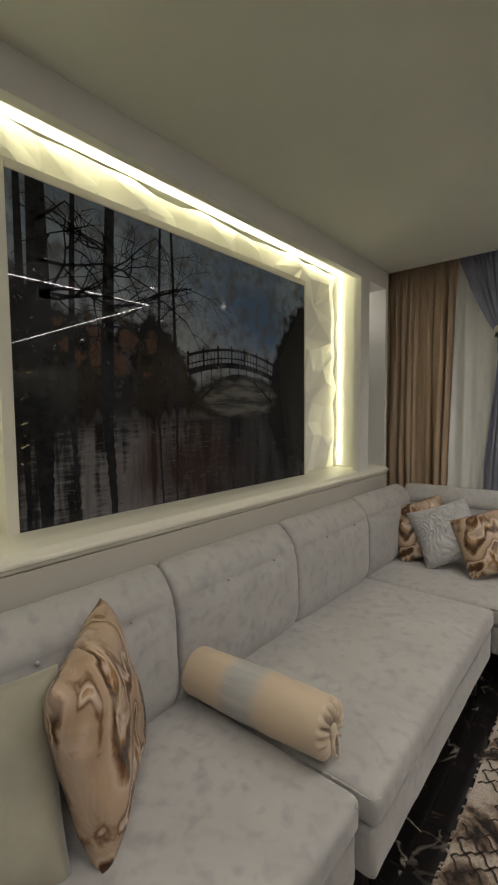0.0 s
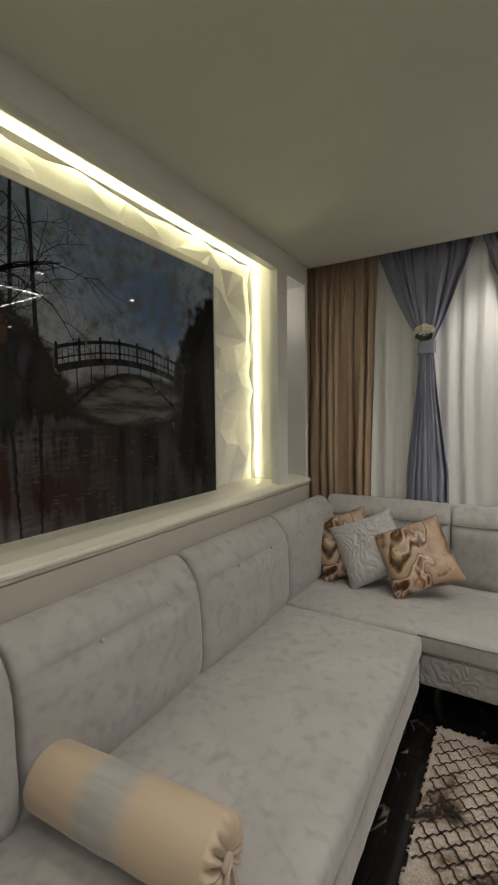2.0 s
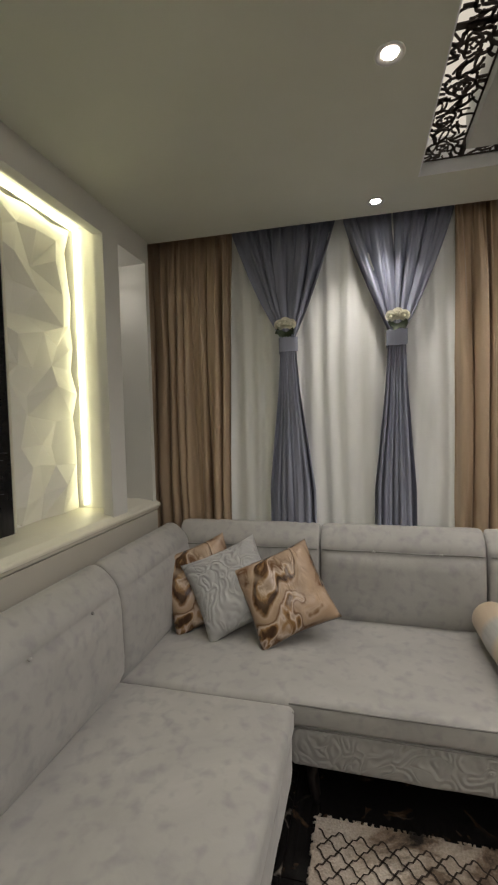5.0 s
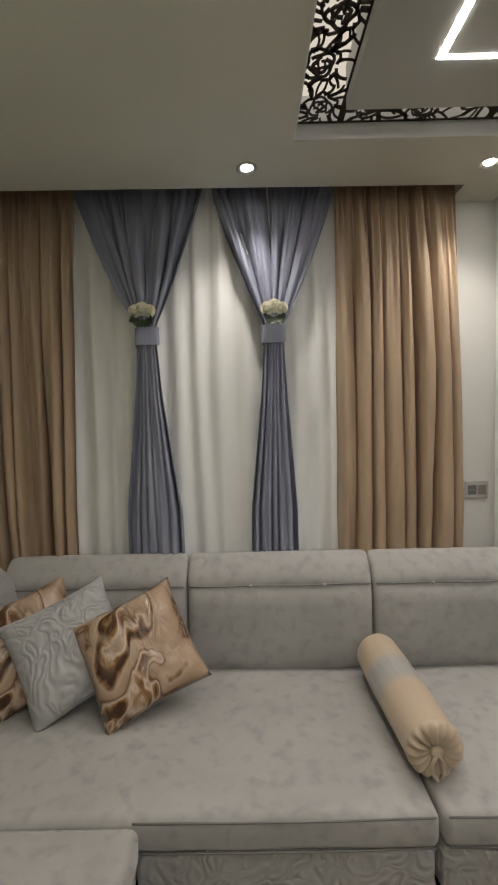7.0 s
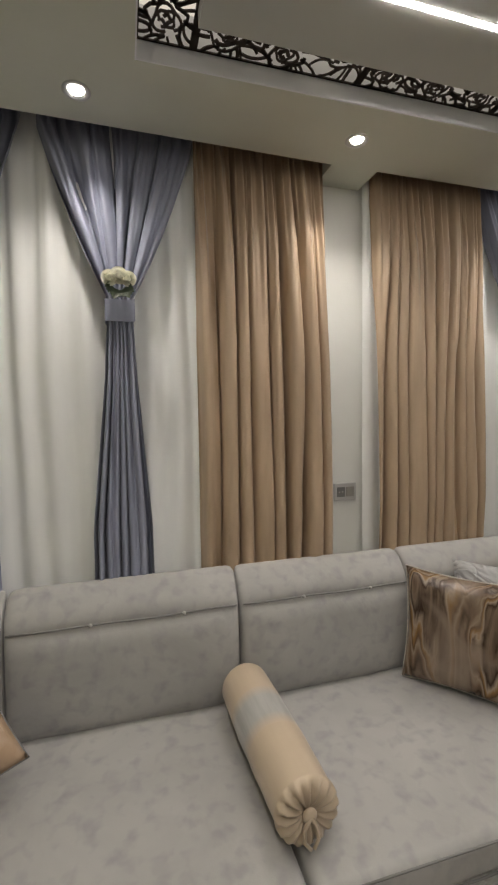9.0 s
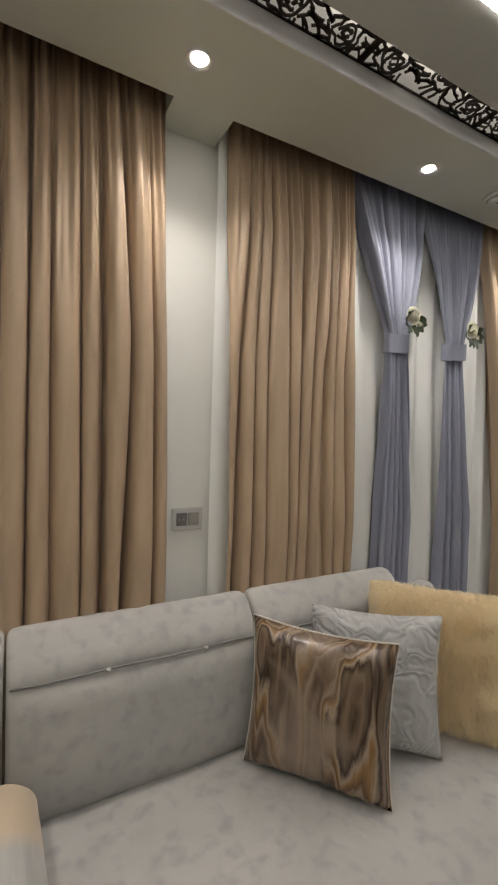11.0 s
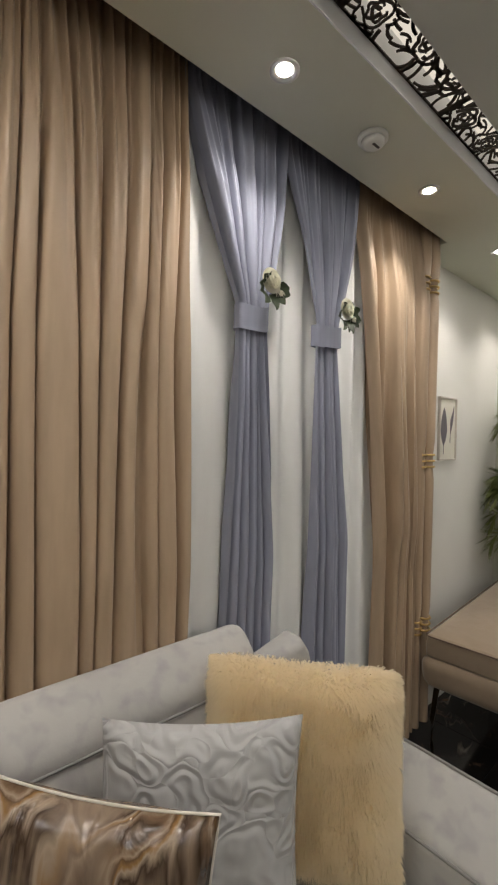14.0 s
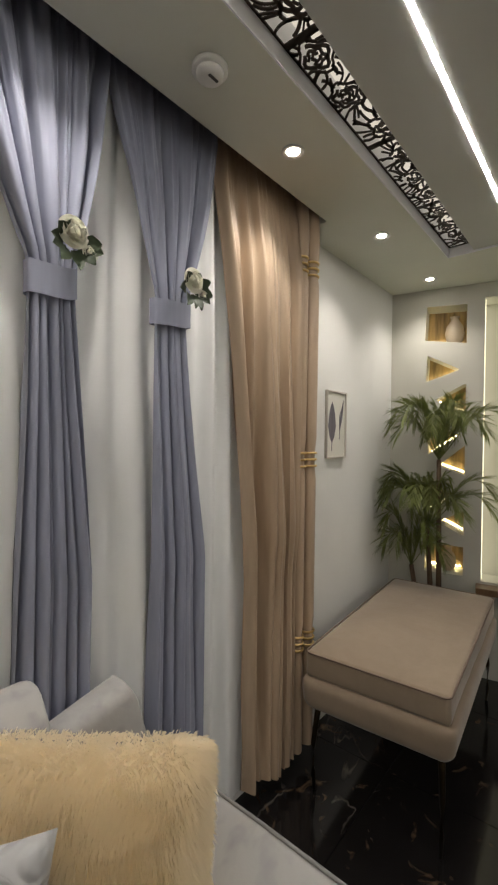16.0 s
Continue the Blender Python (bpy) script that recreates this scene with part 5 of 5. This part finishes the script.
def palm():
    rnd = random.Random(3)
    bx, by = 4.885, 5.66
    t = thing("palm_plant", (bx, by, 0), "artificial palm with feathery green fronds in a dark pot", "plant")
    part("pot", lathe(bmesh.new(), [(.075, 0), (.095, .10), (.10, .22), (.088, .22), (.085, .20), (.02, .20)], Matrix.Translation((bx, by, 0)), 20), M_BLACK, t, "dark round pot")
    for dx, dy, h, nf, reach in ((-.05, .0, 1.49, 30, .43), (-.07, .06, 1.02, 30, .47), (-.12, .15, .76, 14, .30)):
        bm = bmesh.new()
        top = Vector((bx + dx, by + dy, h))
        tube(bm, [(bx, by + dy * .3, .18), (bx + dx * .3, by + dy * .8, h * .5), tuple(top)], .019, 8, False, lambda s: 1.1 - .3 * s)
        part("stem", bm, M_TRUNK, t, "brown fibrous stem")
        for k in range(nf):
            a = 2 * math.pi * k / nf + rnd.uniform(-.2, .2)
            rc = reach * rnd.uniform(.7, 1.1)
            if math.cos(a) > 0:
                rc *= .34
            if math.sin(a) > .3:
                rc *= .75
            rise = rnd.uniform(.20, .42)
            d = Vector((math.cos(a), math.sin(a), 0))
            spine = [top + d * rc * s ** .85 + Vector((0, 0, rise * math.sin(min(1.0, s * 1.05) * 2.05) - .10 * s ** 3)) for s in [i / 9 for i in range(10)]]
            bm = bmesh.new()
            tube(bm, spine, .0036, 4, False, lambda s: 1 - .7 * s)
            for i in range(3, 10):
                for sub in (0, .11, .22, .33, .44, .55, .66, .77, .88):
                    p = spine[i - 1].lerp(spine[i], sub)
                    tan = (spine[i] - spine[i - 1]).normalized()
                    sidev = tan.cross(Vector((0, 0, 1)))
                    sidev = sidev.normalized() if sidev.length > .01 else Vector((1, 0, 0))
                    for sgn in (-1, 1):
                        L = (.155 - .010 * abs(i - 6)) * rnd.uniform(.75, 1.1) * (.45 if math.cos(a) > 0 else 1)
                        dirv = (tan * rnd.uniform(1.1, 1.6) + sidev * sgn * rnd.uniform(.45, .8) + Vector((0, 0, rnd.uniform(-.10, .18)))).normalized()
                        w = dirv.cross(Vector((0, 0, 1))).normalized() * rnd.uniform(.0020, .0032)
                        mid = p + dirv * L * .45 + Vector((0, 0, .008))
                        e = p + dirv * L + Vector((0, 0, -.006))
                        v = [bm.verts.new(q) for q in (p, mid + w, e, mid - w)]
                        c = bm.verts.new(mid + Vector((0, 0, -.002)))
                        for z in range(4):
                            bm.faces.new((v[z], v[(z + 1) % 4], c))
            part("frond", bm, M_LEAF, t)


palm()


def socket():
    t = thing("wall_socket", (1.322, NORTH, 1.26), "grey metal double socket plate on the wall", "socket")
    part("plate", box(bmesh.new(), 1.262, 1.382, NORTH - .012, NORTH - .001, 1.217, 1.303, .004), mat("silver_frame", (.58, .57, .56), .4, .4), t, "pale silver frame", smooth=False)
    for x in (1.277, 1.325):
        p = part("insert", box(bmesh.new(), x, x + .042, NORTH - .015, NORTH - .012, 1.236, 1.284, .002), M_STEEL if x > 1.3 else mat("grey_socket_plastic", (.17, .165, .16), .45), t, "dark socket insert" if x < 1.3 else "grey switch rocker", smooth=False)
    for x in (1.288, 1.305):
        part("pin_hole", lathe(bmesh.new(), [(.004, 0), (.004, .002), (.002, .0025)], Matrix.Translation((x, NORTH - .0145, 1.26)) @ Matrix.Rotation(radians(90), 4, "X"), 10), M_STEEL, t)


socket()


def leaf_picture():
    x0, x1, z0, z1 = 3.935, 4.17, 1.51, 1.905
    t = thing("leaf_picture", ((x0 + x1) / 2, NORTH, z0), "small thin-framed picture of a purple leaf", "picture")
    f = .008
    bm = bmesh.new()
    for d in ((x0, x1, z0, z0 + f), (x0, x1, z1 - f, z1), (x0, x0 + f, z0 + f, z1 - f), (x1 - f, x1, z0 + f, z1 - f)):
        box(bm, d[0], d[1], NORTH - .018, NORTH - .001, d[2], d[3])
    part("frame", bm, painted("taupe_frame_paint", (.52, .48, .42), .5), t, "thin taupe frame", smooth=False)
    part("backing", box(bmesh.new(), x0 + f, x1 - f, NORTH - .008, NORTH - .001, z0 + f, z1 - f), painted("warm_white_paper", (.70, .68, .60), .7), t, smooth=False)
    ml = mat("purple_grey_ink", (0.13, 0.115, 0.13), 0.7)
    for cx, cz, L, w, lean in ((4.005, 1.60, .24, .092, .0), (4.095, 1.67, .19, .03, -.5)):
        bm = bmesh.new()
        pts = []
        for s, ww in ((0, .05), (.15, .6), (.4, 1), (.7, .75), (.9, .35), (1, .0)):
            x = cx - lean * L * s * .5
            pts.append((x, cz + L * s, w / 2 * ww))
        prev = None
        for x, z, h in pts:
            cur = (bm.verts.new((x - h - .0005, NORTH - .0095, z)), bm.verts.new((x + h + .0005, NORTH - .0095, z)))
            if prev:
                bm.faces.new((prev[0], prev[1], cur[1], cur[0]))
            prev = cur
        tube(bm, [(cx, NORTH - .0095, cz - .05), (cx, NORTH - .0095, cz + L * .5), (cx - lean * L * .4, NORTH - .0095, cz + L * .8)], .0018, 5)
        part("leaf_print", bm, ml, t, smooth=False)


leaf_picture()


# ---- rug ----
def rug():
    x0, x1, y0, y1 = -.10, 1.75, 2.9, 5.03
    t = thing("rug", ((x0 + x1) / 2, (y0 + y1) / 2, 0), "shaggy beige and brown rug with a dark trellis pattern", "rug")
    bm = bmesh.new()

    def f(p, u):
        p.z += .003 * noise.noise((p.x * 9, p.y * 9, 2))
        p.x += .006 * noise.noise((p.x * 5, p.y * 12, 5)) * (abs(u[0]) > .98)
        p.y += .008 * noise.noise((p.x * 12, p.y * 5, 7)) * (abs(u[1]) > .98)
        return p
    pad(bm, ((x0 + x1) / 2, (y0 + y1) / 2, .0095), (x1 - x0, y1 - y0, .019), .008, (60, 60, 1), f)
    part("rug_body", bm, M_RUG, t)
    bm = bmesh.new()
    cell = .078
    mt = mat("dark_brown_yarn", (0.035, 0.024, 0.018), 0.95)
    nx, ny = int(1.75 / cell), int(1.9 / cell)

    def line(pts):
        prev = None
        for i, p in enumerate(pts):
            a, b = Vector(pts[max(0, i - 1)]), Vector(pts[min(len(pts) - 1, i + 1)])
            d = (b - a).normalized()
            o = Vector((-d.y, d.x)) * (.0035 + .0015 * noise.noise((p[0] * 8, p[1] * 8, 1)))
            cur = (bm.verts.new((p[0] + o.x, p[1] + o.y, .0235)), bm.verts.new((p[0] - o.x, p[1] - o.y, .0235)))
            if prev:
                bm.faces.new((prev[0], prev[1], cur[1], cur[0]))
            prev = cur
    for i in range(nx):
        for j in range(ny):
            cx, cy = x0 + .055 + i * cell, y1 - .10 - j * cell
            if noise.noise((cx * 3, cy * 3, 8)) > .28:
                continue
            # one diagonal S-curve each way, meeting in lantern-shaped cells
            for sx in (1, -1):
                line([(cx + sx * (cell * (s - .5)), cy + cell * (s - .5) + .007 * math.sin(4 * math.pi * s) * sx) for s in [k / 6 for k in range(7)]])
    part("trellis", bm, mt, t, "dark trellis lines", smooth=False)
    rnd = random.Random(4)
    bm = bmesh.new()
    for k in range(260):
        e = rnd.random()
        p = Vector((rnd.uniform(x0, x1), y1 - .004, .012)) if e < .6 else Vector((x0 + .004, rnd.uniform(y0, y1), .012))
        d = Vector((rnd.uniform(-.01, .01), .02, -.004)) if e < .6 else Vector((-.012, rnd.uniform(-.008, .008), -.004))
        tube(bm, [p, p + d * .6 + Vector((0, 0, .004)), p + d], .005, 5, False, lambda s: 1.2 - .6 * s)
    tagged(part("pile_edge", bm, M_RUG, t, "loose pile along the edge"), "", "", "", "stuff")


rug()

# ---- floor tiles ----
TW, TH = 0.80, 0.80
me = None
for i in range(10):
    for j in range(7):
        x, y = XW + .1 + i * TW, NORTH - .05 - j * TH
        if x > 5.6:
            continue
        if me is None:
            bm = box(bmesh.new(), -TW / 2 + .0012, TW / 2 - .0012, -TH / 2 + .0012, TH / 2 - .0012, -.011, 0, .0012)
            me = bpy.data.meshes.new("tile")
            bm.to_mesh(me); bm.free()
            me.materials.append(M_MARBLE)
        ob = new("tile", me)
        ob.location = (x, y, 0)
        ob.parent = floor
